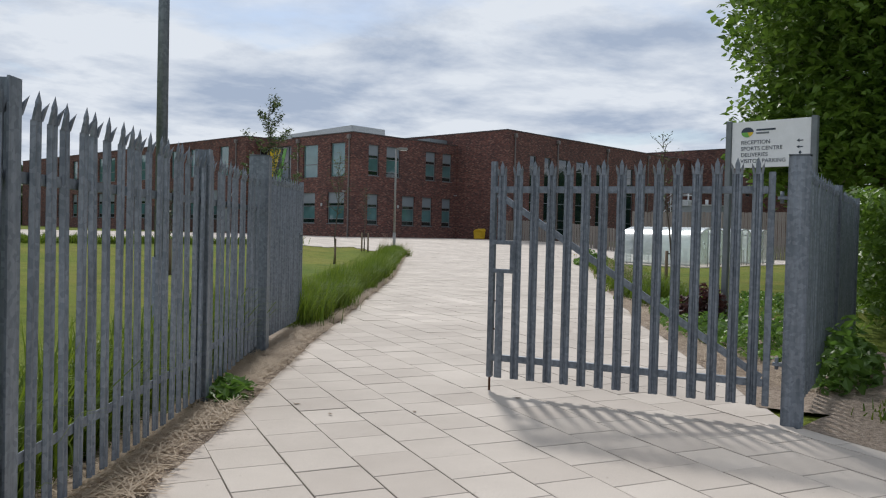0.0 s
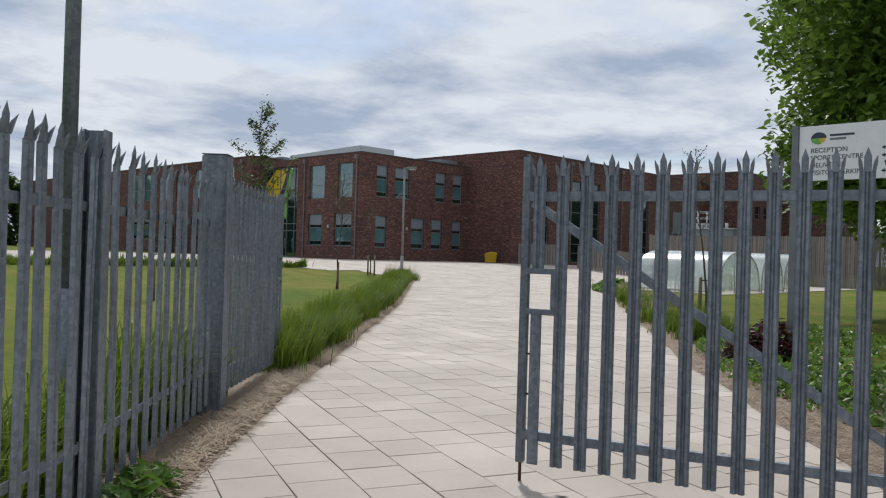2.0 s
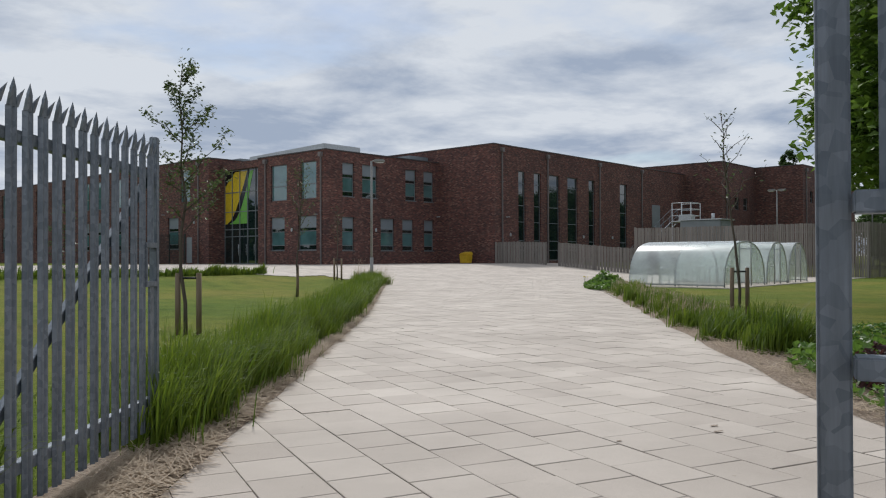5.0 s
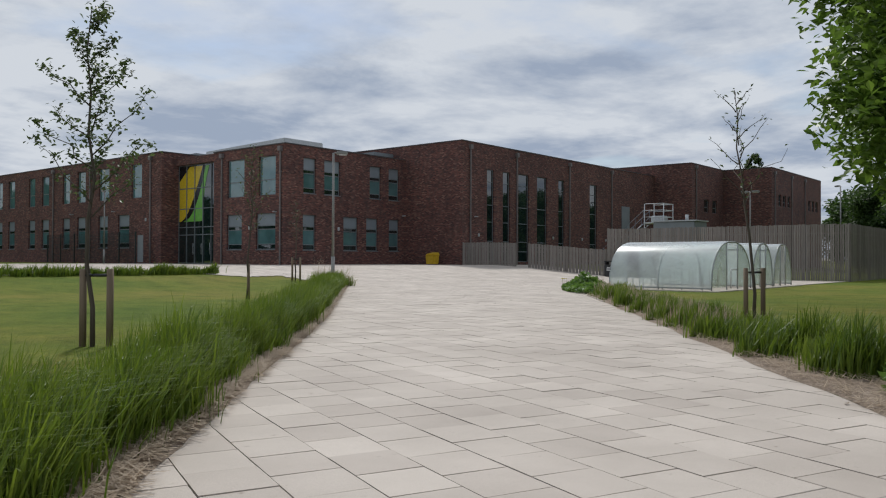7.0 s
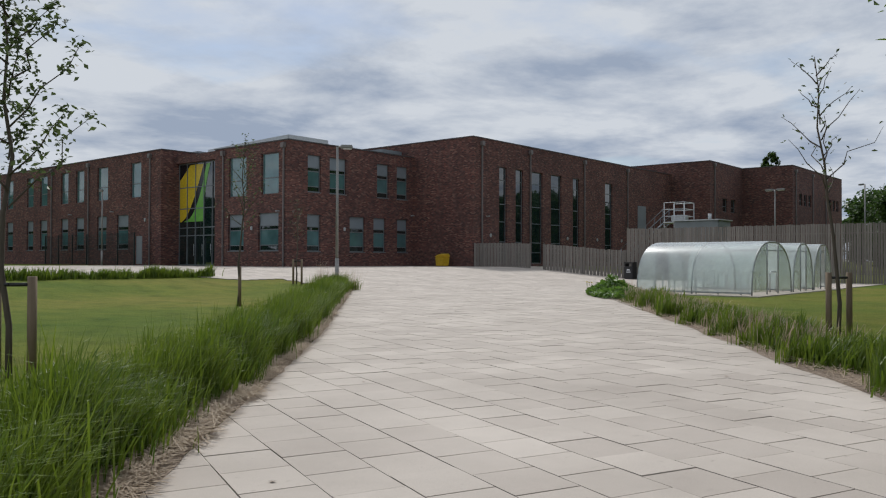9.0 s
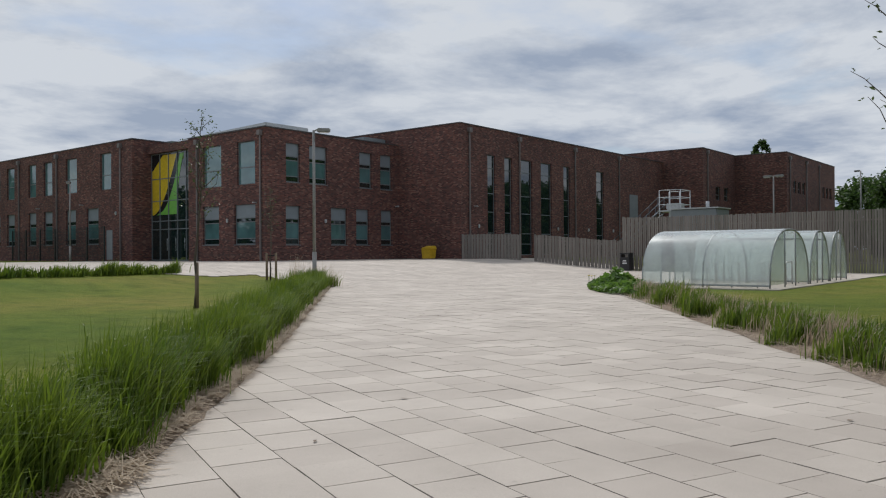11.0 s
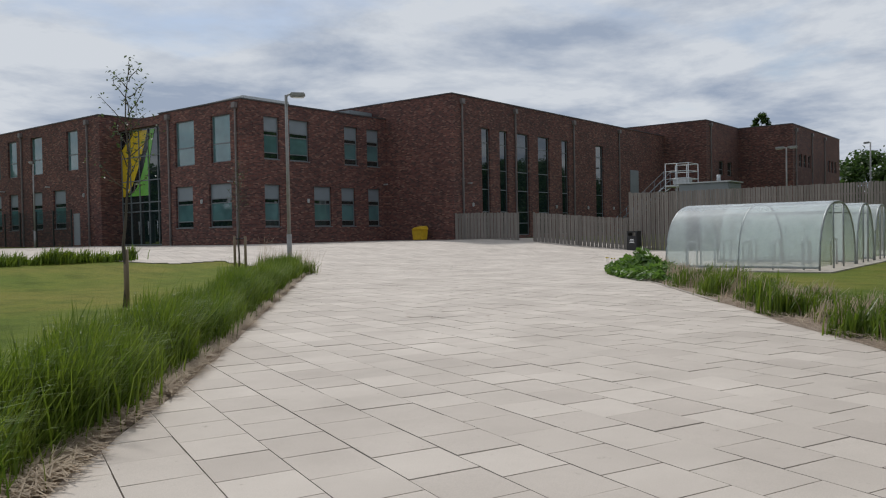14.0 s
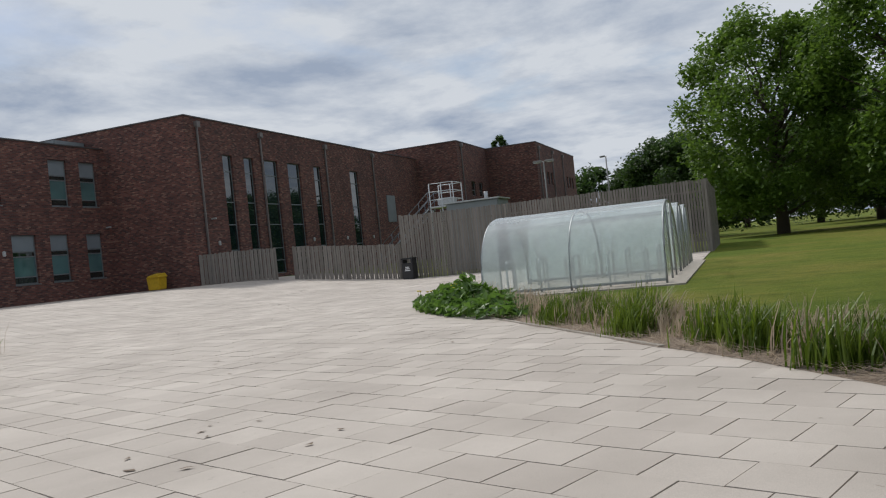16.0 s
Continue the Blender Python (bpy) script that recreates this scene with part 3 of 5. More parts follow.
def young_tree(x, y, height, seed, label, leaves=900, tilt=(0, 0), stakes=2, spread=0.75, leaf=0.07, first=0.38):
    rng = random.Random(seed)
    z = gz(x, y)
    tree = thing("young_tree", label, "tree", pose(x, y, z), "young staked trees")
    bm = B()
    top = Vector((tilt[0], tilt[1], height))
    trunk = limb(bm, (0, 0, -0.05), top, 0.035, 0.006, rng, 0.10, 8)
    spots = []
    for k in range(17):
        f = first + (0.96 - first) * k / 16
        base = Vector((0, 0, 0)).lerp(top, f)
        a = k * 2.4 + rng.uniform(-0.4, 0.4)
        l = spread * (1.15 - f) * rng.uniform(0.75, 1.3) + 0.12
        end = base + Vector((math.cos(a) * l, math.sin(a) * l, l * rng.uniform(0.7, 1.3)))
        pts = limb(bm, base, end, 0.011, 0.003, rng, 0.3, 4)
        for p in pts[1:]:
            for _ in range(max(1, leaves // 68)):
                spots.append(p + Vector((rng.gauss(0, 0.055), rng.gauss(0, 0.055), rng.gauss(0, 0.055))))
    for p in trunk[4:]:
        for _ in range(leaves // 90):
            spots.append(p + Vector((rng.gauss(0, 0.07), rng.gauss(0, 0.07), rng.gauss(0, 0.1))))
    part("trunk", bm, BARK, tree, "thin brown trunk and twigs")
    v, f = leaf_cloud(spots, leaf, rng)
    raw("crown", v, f, YOUNGLEAF, tree, "sparse dull green leaves with gaps")
    for k in range(stakes):
        s = (k - (stakes - 1) / 2) * 0.34
        bm = B()
        tube(bm, [(s * 0.72 + 0.05, -s * 0.69, -0.1), (s * 0.72 + 0.05, -s * 0.69, 0.98)], 0.045, 10)
        st = part("stake", bm, STAKEWOOD, tree, "round timber stake")
        bm = B()
        tube(bm, [(s * 0.72 + 0.05, -s * 0.69, 0.9), (0, 0, 0.9)], 0.022, 6)
        part("tie", bm, BLACK, tree, "black rubber tie")


def big_tree(x, y, height, radius, seed, label, material=LEAF, clumps=60, leaves=260, leaf=0.16, low=0.25, group="", name="broadleaf_tree", z=None, squash=1.0):
    rng = random.Random(seed)
    z = gz(x, y) if z is None else z
    tree = thing(name, label, "tree", pose(x, y, z), group)
    bm = B()
    trunk_h = height * 0.55
    limb(bm, (0, 0, -0.1), (rng.uniform(-0.3, 0.3), rng.uniform(-0.3, 0.3), trunk_h), radius * 0.06 + 0.08, radius * 0.035, rng, 0.06, 6)
    spots = []
    for k in range(clumps):
        a = rng.uniform(0, 6.283)
        h = low + (1 - low) * (k + rng.random()) / clumps
        u = (h - low) / (1 - low)
        rr = radius * math.sqrt(max(0.04, 1 - (2 * u - 0.85) ** 2 / 1.4)) * rng.uniform(0.55, 1.0)
        c = Vector((math.cos(a) * rr, math.sin(a) * rr * squash, h * height))
        if k % 4 == 0:
            limb(bm, (0, 0, min(trunk_h, c.z * 0.6)), c, radius * 0.025, 0.015, rng, 0.25, 4)
        cr = radius * rng.uniform(0.16, 0.30)
        for _ in range(leaves):
            d = Vector((rng.gauss(0, 1), rng.gauss(0, 1), rng.gauss(0, 0.8))).normalized() * rng.random() ** 0.4
            spots.append(c + d * cr * (1 + 0.3 * noise.noise(d * 2.5 + c)))
    part("trunk", bm, BARK, tree, "brown trunk and limbs")
    v, f = leaf_cloud(spots, leaf, rng, 0.6)
    raw("crown", v, f, material, tree, "dense leafy crown with an uneven outline")


def trees():
    young_tree(11.05, 16.15, 4.4, 3, "young tree with sparse leaves tied to two timber stakes", 1800, (0.0, 0.1), 2, 0.8, 0.038)
    young_tree(19.94, 24.78, 4.2, 5, "bare young tree with few leaves and a timber stake", 360, (0.15, -0.1), 1, 0.75, 0.036, 0.45)
    young_tree(28.8, 33.2, 3.4, 6, "thin sapling with few leaves and a timber stake", 160, (0.1, 0.1), 2, 0.4, 0.03, 0.5)
    young_tree(21.1, 11.0, 4.3, 9, "leaning sparse young tree with stakes and yellowing leaves", 190, (-0.3, 0.25), 2, 0.95, 0.04, 0.5)
    young_tree(11.0, 21.0, 2.2, 12, "small sapling tied to a timber stake on the lawn", 160, (0.05, 0), 1, 0.3, 0.05, 0.5)
    big_tree(26.0, 5.0, 13.5, 6.2, 31, "large broadleaf tree with a full green crown", LEAF, 330, 380, 0.135, 0.24)
    big_tree(33.0, -3.0, 12.0, 6.0, 32, "large dark green tree beyond the hedge", DARKLEAF, 120, 420, 0.12, 0.12)
    big_tree(22.0, -3.0, 11.0, 5.5, 33, "large dark green tree beyond the hedge", DARKLEAF, 120, 420, 0.12, 0.12)
    for k, (x, y, h, r) in enumerate(((77, 12.5, 14.5, 6.5), (71, 4, 16, 7), (64, -4, 12, 6), (92, 20, 9, 5), (105, 24, 8, 4.5), (58, -13, 12, 6), (100, 3, 12, 6.5), (113, -2, 12, 6.5), (124, 6, 12, 6.5), (90, -8, 12, 6.5), (135, -6, 13, 7))):
        big_tree(x, y, h, r, 40 + k, "broadleaf tree standing behind the timber fence", LEAF if k < 3 else DARKLEAF, 110, 420, 0.17, 0.14, "trees behind the fence")
    for k, (x, y, h, r) in enumerate(((150, 36, 11, 7), (165, 30, 10, 7), (140, 22, 10, 6), (160, 14, 11, 7))):
        big_tree(x, y, h, r, 60 + k, "distant dark green tree beyond the school", DARKLEAF, 50, 160, 0.4, 0.1, "distant trees")
    big_tree(135, 48.3, 17.0, 1.8, 70, "dark evergreen tree rising behind the school roof", DARKLEAF, 90, 110, 0.15, 0.5)
    for k in range(18):
        big_tree(-62 + 6.4 * k, 128 + 7 * math.sin(k * 1.7), 8 + 2.5 * math.sin(k * 2.1), 6.5, 80 + k, "distant dark tree at the far side of the field", DARKLEAF, 46, 120, 0.5, 0.02, "distant trees")


def hedge():
    rng = random.Random(17)
    spots = []
    for _ in range(26000):
        t = rng.random()
        x = 7.6 + 15 * t
        y = 1.35 + 0.22 * (x - 6.3) - 0.2 - 1.5 * rng.random() + (1.35 if x > 12.7 else 0)
        top = 2.15 + 0.22 * noise.noise((x * 0.9, y * 1.3, 3.0))
        zz = 0.05 + top * rng.random() ** 0.7
        spots.append((x + rng.gauss(0, 0.05), y + 0.12 * noise.noise((x * 2, zz * 2, 1.0)), zz))
    v, f = leaf_cloud(spots, 0.075, rng)
    hd = thing("hedge", "dense green leafy hedge behind the steel fence", "hedge")
    raw("foliage", v, f, LEAF, hd)
    bm = B()
    for k in range(14):
        x = 8 + 1.05 * k
        limb(bm, (x, 0.75 + 0.22 * (x - 6.3), 0), (x + rng.uniform(-0.3, 0.3), 0.6 + 0.22 * (x - 6.3), 1.7), 0.04, 0.012, rng, 0.2, 4)
    part("stems", bm, BARK, hd)


# ---- steel fence and gates ----
def pale_mesh(z0, z1):
    """A W-section palisade pale with a split, splayed head."""
    prof = [(-0.034, 0.010), (-0.024, -0.006), (-0.012, -0.006), (-0.004, 0.008), (0.004, 0.008), (0.012, -0.006), (0.024, -0.006), (0.034, 0.010)]
    t = 0.003
    loop = [(x, y) for x, y in prof] + [(x, y + t) for x, y in reversed(prof)]
    verts, faces = [], []
    zc = z1 - 0.13
    for z in (z0, zc):
        verts += [(x, y, z) for x, y in loop]
    n = len(loop)
    faces += [(k, (k + 1) % n, n + (k + 1) % n, n + k) for k in range(n)]
    faces += [tuple(range(n))]

    def prong(xa, xb, tipx, tipy, tipz, joint):
        m = len(verts)
        verts.extend([(xa, -0.006, zc), (xb, -0.006, zc), (xb, 0.008, zc), (xa, 0.008, zc)])
        mid = zc + (tipz - zc) * 0.6
        k = (tipx - (xa + xb) / 2) * 0.45
        verts.extend([(xa + k, -0.006 + tipy * 0.4, mid), (xb + k, -0.006 + tipy * 0.4, mid), (xb + k, 0.006 + tipy * 0.4, mid), (xa + k, 0.006 + tipy * 0.4, mid)])
        verts.append((tipx, tipy, tipz))
        faces.append((m, m + 1, n + joint))
        for s in range(4):
            faces.append((m + s, m + (s + 1) % 4, m + 4 + (s + 1) % 4, m + 4 + s))
            faces.append((m + 4 + s, m + 4 + (s + 1) % 4, m + 8))
    prong(-0.016, 0.016, 0.0, -0.005, z1, 3)
    prong(-0.034, -0.017, -0.040, -0.030, z1 - 0.045, 1)
    prong(0.017, 0.034, 0.040, -0.030, z1 - 0.045, 6)
    me = bpy.data.meshes.new("pale")
    me.from_pydata([(x * 1.13, y, z) for x, y, z in verts], [], faces)
    me.materials.append(GALV)
    return me


def along(ax, ay, bx, by, z=0.0):
    """A frame whose x axis runs from a to b."""
    return pose(ax, ay, z, 0, 0, math.degrees(math.atan2(by - ay, bx - ax))), math.hypot(bx - ax, by - ay)


def angle_rail(x0, x1, z, parent, name="rail"):
    bm = B()
    box(bm, x0, 0.012, z - 0.025, x1, 0.018, z + 0.025, 0.001)
    box(bm, x0, 0.018, z - 0.025, x1, 0.045, z - 0.019, 0.001)
    return part(name, bm, GALV, parent)


def palisade(ax, ay, bx, by, pales, top, bottom, label, post_start=True, post_end=False, post_top=None, flip=False):
    m, l = along(ax, ay, bx, by)
    fence = thing("palisade_fence", label, "fence", m, "steel fence panels")
    me = pale_mesh(bottom, top)
    rng = random.Random(int(l * 1000))
    for k in range(pales):
        ob = new("pale", me)
        ob.matrix_basis = pose((k + 0.5) * l / pales, 0, rng.uniform(-0.006, 0.006), rng.uniform(-0.5, 0.5), rng.uniform(-0.4, 0.4), 180 if flip else 0)
        ob.parent = fence
    for z in (bottom + 0.30, top - 0.38):
        angle_rail(0, l, z, fence)
    for on, x in ((post_start, 0.0), (post_end, l)):
        if on:
            bm = B()
            prof = [(-0.05, -0.04), (0.05, -0.04), (0.05, -0.03), (0.005, -0.03), (0.005, 0.06), (0.05, 0.06), (0.05, 0.07), (-0.05, 0.07), (-0.05, 0.06), (-0.005, 0.06), (-0.005, -0.03), (-0.05, -0.03)]
            low, high = ([bm.verts.new((x + px, py, z)) for px, py in prof] for z in (-0.2, post_top or top + 0.01))
            for k in range(12):
                bm.faces.new((low[k], low[(k + 1) % 12], high[(k + 1) % 12], high[k]))
            bm.faces.new(high)
            part("post", bm, GALV, fence, "dark steel I-section post")
    return fence


def gate_leaf(hx, hy, ex, ey, pales, label, flip, lock_side=True):
    m, l = along(hx, hy, ex, ey)
    gate = thing("gate", label, "gate", m, "steel gate leaves")
    top, bottom = 2.03, 0.13
    for name, x, zt in (("hinge_stile", 0.0, 1.92), ("closing_stile", l - 0.05, 2.03)):
        bm = B()
        box(bm, x, -0.025, 0.12, x + 0.05, 0.025, zt, 0.004)
        part(name, bm, GALV, gate)
    for z in (0.30, 1.78):
        bm = B()
        box(bm, 0.05, 0.0, z - 0.028, l - 0.05, 0.05, z + 0.028, 0.003)
        part("rail", bm, GALV, gate)
    bm = B()
    a, b = Vector((0.06, 0.02, 0.34)), Vector((l - 0.08, 0.02, 1.74))
    d = (b - a)
    ang = math.degrees(math.atan2(d.z, d.x))
    box(bm, 0, -0.004, -0.026, d.length, 0.03, 0.026, 0.002, Matrix.Translation(a) @ pose(0, 0, 0, 0, -ang, 0))
    part("brace", bm, GALV, gate, "diagonal brace bar")
    me, me_hi, me_lo = pale_mesh(bottom, top), pale_mesh(1.32, top), None
    lo = B()
    box(lo, -0.034, -0.006, bottom, 0.034, 0.010, 1.05, 0.002)
    me_lo = part("pale", lo, GALV, gate).data
    bpy.data.objects.remove(next(o for o in gate.children if o.data == me_lo))
    span = l - 0.10
    for k in range(pales):
        x = 0.05 + (k + 0.5) * span / pales
        parts = [(me, 0)]
        if lock_side and k == pales - 1:
            parts = [(me_hi, 0), (me_lo, 0)]
        for data, _ in parts:
            ob = new("pale", data)
            ob.matrix_basis = pose(x, 0.062 if flip else -0.014, 0, 0, 0, 180 if flip else 0)
            ob.parent = gate
    if lock_side:
        bm = B()
        x0, x1 = l - 0.05 - 0.20, l - 0.05
        ya, yb = (0.02, 0.075) if flip else (-0.03, 0.02)
        box(bm, x0, ya, 1.30, x1, yb, 1.335, 0.003)
        box(bm, x0, ya, 1.05, x1, yb, 1.085, 0.003)
        box(bm, x0, ya, 1.085, x0 + 0.035, yb, 1.30, 0.003)
        part("lock_frame", bm, GALV, gate, "square steel frame round the lock opening")
        for z in (0.55, 0.80):
            bm = B()
            tube(bm, [(l - 0.05, 0, z), (l - 0.11, 0.0, z - 0.01), (l - 0.12, 0, z + 0.03)], 0.007, 6)
            part("hook", bm, RUST, gate, "small rusty hook")
    bm = B()
    tube(bm, [(l - 0.025, 0.0, 0.0), (l - 0.025, 0.0, 0.55)], 0.011, 8)
    part("drop_bolt", bm, RUST, gate, "rusty drop bolt resting on the paving")
    return gate


def gate_post(x, y, top, turn, label, k=0.08):
    ob = thing("gate_post", label, "post", pose(x, y, 0, 0, 0, turn), "gate posts")
    bm = B()
    box(bm, -k, -k, -0.2, k, k, top, 0.012)
    part("shaft", bm, GALV, ob)
    for z in (0.45, 1.72):
        bm = B()
        box(bm, k, -0.03, z - 0.012, k + 0.07, 0.03, z + 0.012, 0.003)
        tube(bm, [(0.12, 0, z - 0.04), (0.12, 0, z + 0.05)], 0.014, 8)
        part("hinge", bm, GALV, ob, "bolted steel hinge")
    bm = B()
    box(bm, -k - 0.002, -k - 0.002, top, k + 0.002, k + 0.002, top + 0.006, 0.002)
    part("cap", bm, GALV, ob)


def entrance():
    palisade(1.16, 3.55, 3.22, 5.58, 18, 1.97, 0.10, "grey galvanised palisade fence panel beside the path")
    palisade(3.22, 5.58, 4.93, 7.42, 13, 1.97, 0.12, "grey galvanised palisade fence panel beside the gate")
    palisade(-0.90, 1.52, 1.16, 3.55, 18, 1.97, 0.10, "grey galvanised palisade fence panel beside the path")
    palisade(-2.96, -0.51, -0.90, 1.52, 18, 1.97, 0.10, "grey galvanised palisade fence panel beside the path")
    gate_post(5.0, 7.52, 2.17, 45, "stout square galvanised steel gate post with hinges", 0.105)
    gate_leaf(5.16, 7.69, 6.80, 9.20, 15, "open galvanised palisade gate leaf swung back along the path", False)
    gate_post(6.28, 2.28, 2.04, 108, "stout square galvanised steel gate post in the paving")
    gate_leaf(6.23, 2.44, 5.49, 4.65, 15, "half-open galvanised palisade gate leaf with a diagonal brace", True)
    palisade(6.42, 2.30, 9.40, 2.97, 20, 2.0, 0.10, "grey palisade fence panel in front of the hedge", False, True)
    palisade(9.40, 2.97, 12.4, 3.65, 20, 2.0, 0.10, "grey palisade fence panel in front of the hedge", False, True)
    bm = B()
    tube(bm, [(0, 0, -0.1), (0.005, 0, 0.16)], 0.016, 8)
    tagged(part("stub_pipe", bm, RUST, None, "", pose(6.95, 9.2, 0)), "short rusty pipe stub in the mulch", "pipe")


def sign():
    s = thing("sign_board", "white direction sign board on two grey posts", "sign", pose(12.6, 4.98, 0, 0, 0, -90))
    for x in (-0.66, 0.66):
        bm = B()
        box(bm, x - 0.045, -0.045, -0.2, x + 0.045, 0.045, 3.27, 0.006)
        part("post", bm, GREYFRAME, s)
    bm = B()
    box(bm, -0.612, -0.02, 2.52, 0.612, 0.02, 3.25, 0.004)
    board = part("board", bm, WHITE, s, "white printed board")

    def words(text, x, z, size):
        cu = bpy.data.curves.new("lettering", "FONT")
        cu.body, cu.size, cu.extrude, cu.align_x = text, size, 0.0015, "LEFT"
        tmp = bpy.data.objects.new("tmp", cu)
        scene.collection.objects.link(tmp)
        bpy.context.view_layer.update()
        me = bpy.data.meshes.new_from_object(tmp.evaluated_get(bpy.context.evaluated_depsgraph_get()))
        bpy.data.objects.remove(tmp)
        me.materials.clear()
        me.materials.append(NAVY)
        ob = new("lettering", me)
        ob.parent = s
        ob.matrix_basis = pose(x, -0.0235, z, 90, 0, 0)
    for k, text in enumerate(("RECEPTION", "SPORTS CENTRE", "DELIVERIES", "VISITOR PARKING")):
        words(text, -0.46, 2.89 - 0.098 * k, 0.088)
    for k in range(4):
        bm = B()
        z = 2.91 - 0.098 * k
        if k != 2:
            box(bm, 0.44, -0.025, z - 0.008, 0.50, -0.021, z + 0.008)
            vs = [bm.verts.new(p) for p in ((0.40, -0.024, z), (0.445, -0.024, z + 0.026), (0.445, -0.024, z - 0.026))]
        else:
            box(bm, 0.45, -0.025, z - 0.03, 0.466, -0.021, z + 0.01)
            vs = [bm.verts.new(p) for p in ((0.458, -0.024, z + 0.045), (0.484, -0.024, z + 0.005), (0.432, -0.024, z + 0.005))]
        bm.faces.new(vs)
        part("arrow", bm, NAVY, s, "dark arrow")
    for mat, a, b, r in ((NAVY, 0, 180, 0.1), (ARTG, 180, 290, 0.1), (ARTY, 290, 360, 0.09)):
        bm = B()
        c = bm.verts.new((-0.36, -0.024, 3.08))
        ring = [bm.verts.new((-0.36 + r * math.cos(radians(a + (b - a) * k / 8)), -0.024, 3.08 + r * math.sin(radians(a + (b - a) * k / 8)) * 0.8)) for k in range(9)]
        for p, q in zip(ring, ring[1:]):
            bm.faces.new((c, p, q))
        part("emblem", bm, mat, s, "round emblem segment")
    for z, w, mat in ((3.11, 0.30, NAVY), (3.06, 0.2, GREYFRAME)):
        bm = B()
        box(bm, -0.22, -0.024, z - 0.014, -0.22 + w, -0.021, z + 0.014)
        part("printed_bar", bm, mat, s, "dark bar of small print")


# ---- the school ----
def wall_run(name, parent, axis, at, a, b, z0, z1, holes, inward, thick=0.34):
    """A brick wall in the plane axis=at from a to b, with real openings (u0, u1, v0, v1)."""
    us = sorted({a, b} | {u for h in holes for u in h[:2]})
    vs = sorted({z0, z1} | {v for h in holes for v in h[2:]})

    def brickwork(i, j):
        cu, cv = (us[i] + us[i + 1]) / 2, (vs[j] + vs[j + 1]) / 2
        return not any(h[0] < cu < h[1] and h[2] < cv < h[3] for h in holes)
    return part(name, lattice(axis, at, inward, us, vs, 0.0, thick, brickwork), BRICK, parent)


def wall_box(bm, axis, at, inward, u0, u1, d0, d1, v0, v1, bevel=0.0):
    p, q = at + inward * d0, at + inward * d1
    if axis == "x":
        box(bm, min(p, q), u0, v0, max(p, q), u1, v1, bevel)
    else:
        box(bm, u0, min(p, q), v0, u1, max(p, q), v1, bevel)


def lattice(axis, at, inward, us, vs, d0, d1, filled=None):
    """One connected slab with openings; by default a frame, open in the inner cells at odd levels."""
    bm = B()

    def grid(d):
        return [[bm.verts.new((at + inward * d, u, v) if axis == "x" else (u, at + inward * d, v)) for v in vs] for u in us]
    f, k = grid(d0), grid(d1)
    nu, nv = len(us) - 1, len(vs) - 1

    def solid(i, j):
        if not (0 <= i < nu and 0 <= j < nv):
            return False
        return filled(i, j) if filled else not (0 < i < nu - 1 and j % 2 == 1)
    for i in range(nu):
        for j in range(nv):
            if not solid(i, j):
                continue
            for g in (f, k):
                bm.faces.new((g[i][j], g[i + 1][j], g[i + 1][j + 1], g[i][j + 1]))
            for di, dj, p, q in ((-1, 0, (i, j), (i, j + 1)), (1, 0, (i + 1, j), (i + 1, j + 1)), (0, -1, (i, j), (i + 1, j)), (0, 1, (i, j + 1), (i + 1, j + 1))):
                if not solid(i + di, j + dj):
                    bm.faces.new((f[p[0]][p[1]], f[q[0]][q[1]], k[q[0]][q[1]], k[p[0]][p[1]]))
    return bm


def window(parent, axis, at, inward, hole, style, glass=None):
    """A window set into its opening: frame, panel or transoms, panes, sill."""
    u0, u1, v0, v1 = hole
    glass = glass or GLASS
    d0, d1 = 0.13, 0.19
    fr = 0.06
    h = v1 - v0
    if style == "class":
        bars = [v0 + 0.15 * h, v0 + 0.56 * h, v0 + 0.66 * h]
    elif style == "upper":
        bars = [v0 + 0.40 * h]
    else:
        bars = [v0 + k * h / 6 for k in (0.7, 1.35, 2.6, 3.7, 5.2)]
    levels = [v0, v0 + fr] + [z + d for z in bars for d in (-0.03, 0.03)] + [v1 - fr, v1]
    win = part("window", lattice(axis, at, inward, [u0, u0 + fr, u1 - fr, u1], levels, d0, d1), GREYFRAME, parent)
    edges = [v0 + fr] + bars + [v1 - fr]
    for k, (z0, z1) in enumerate(zip(edges, edges[1:])):
        bm = B()
        lo, hi = z0 + (0.03 if k else 0), z1 - (0.03 if k < len(edges) - 2 else 0)
        panel = style == "class" and k == 3
        wall_box(bm, axis, at, inward, u0 + fr, u1 - fr, d0 + (0.012 if panel else 0.028), d1 - 0.02, lo, hi)
        # dark glass at levels 0 and 2 paints the shade inside opened casements
        part("panel" if panel else "pane", bm, BLIND if panel else (DARKGLASS if style == "class" and k in (0, 2) else glass), win, "grey infill panel" if panel else "")
    if style == "class":
        bm = B()
        wall_box(bm, axis, at, inward, u0 - 0.02, u1 + 0.02, -0.04, d0, v0 - 0.05, v0)
        part("sill", bm, GREYFRAME, win)
    # black panel behind the panes: the room's shade given as colour
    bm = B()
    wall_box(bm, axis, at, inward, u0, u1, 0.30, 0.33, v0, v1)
    part("dark_room", bm, BLACK, win, "black panel standing in for the unlit interior")


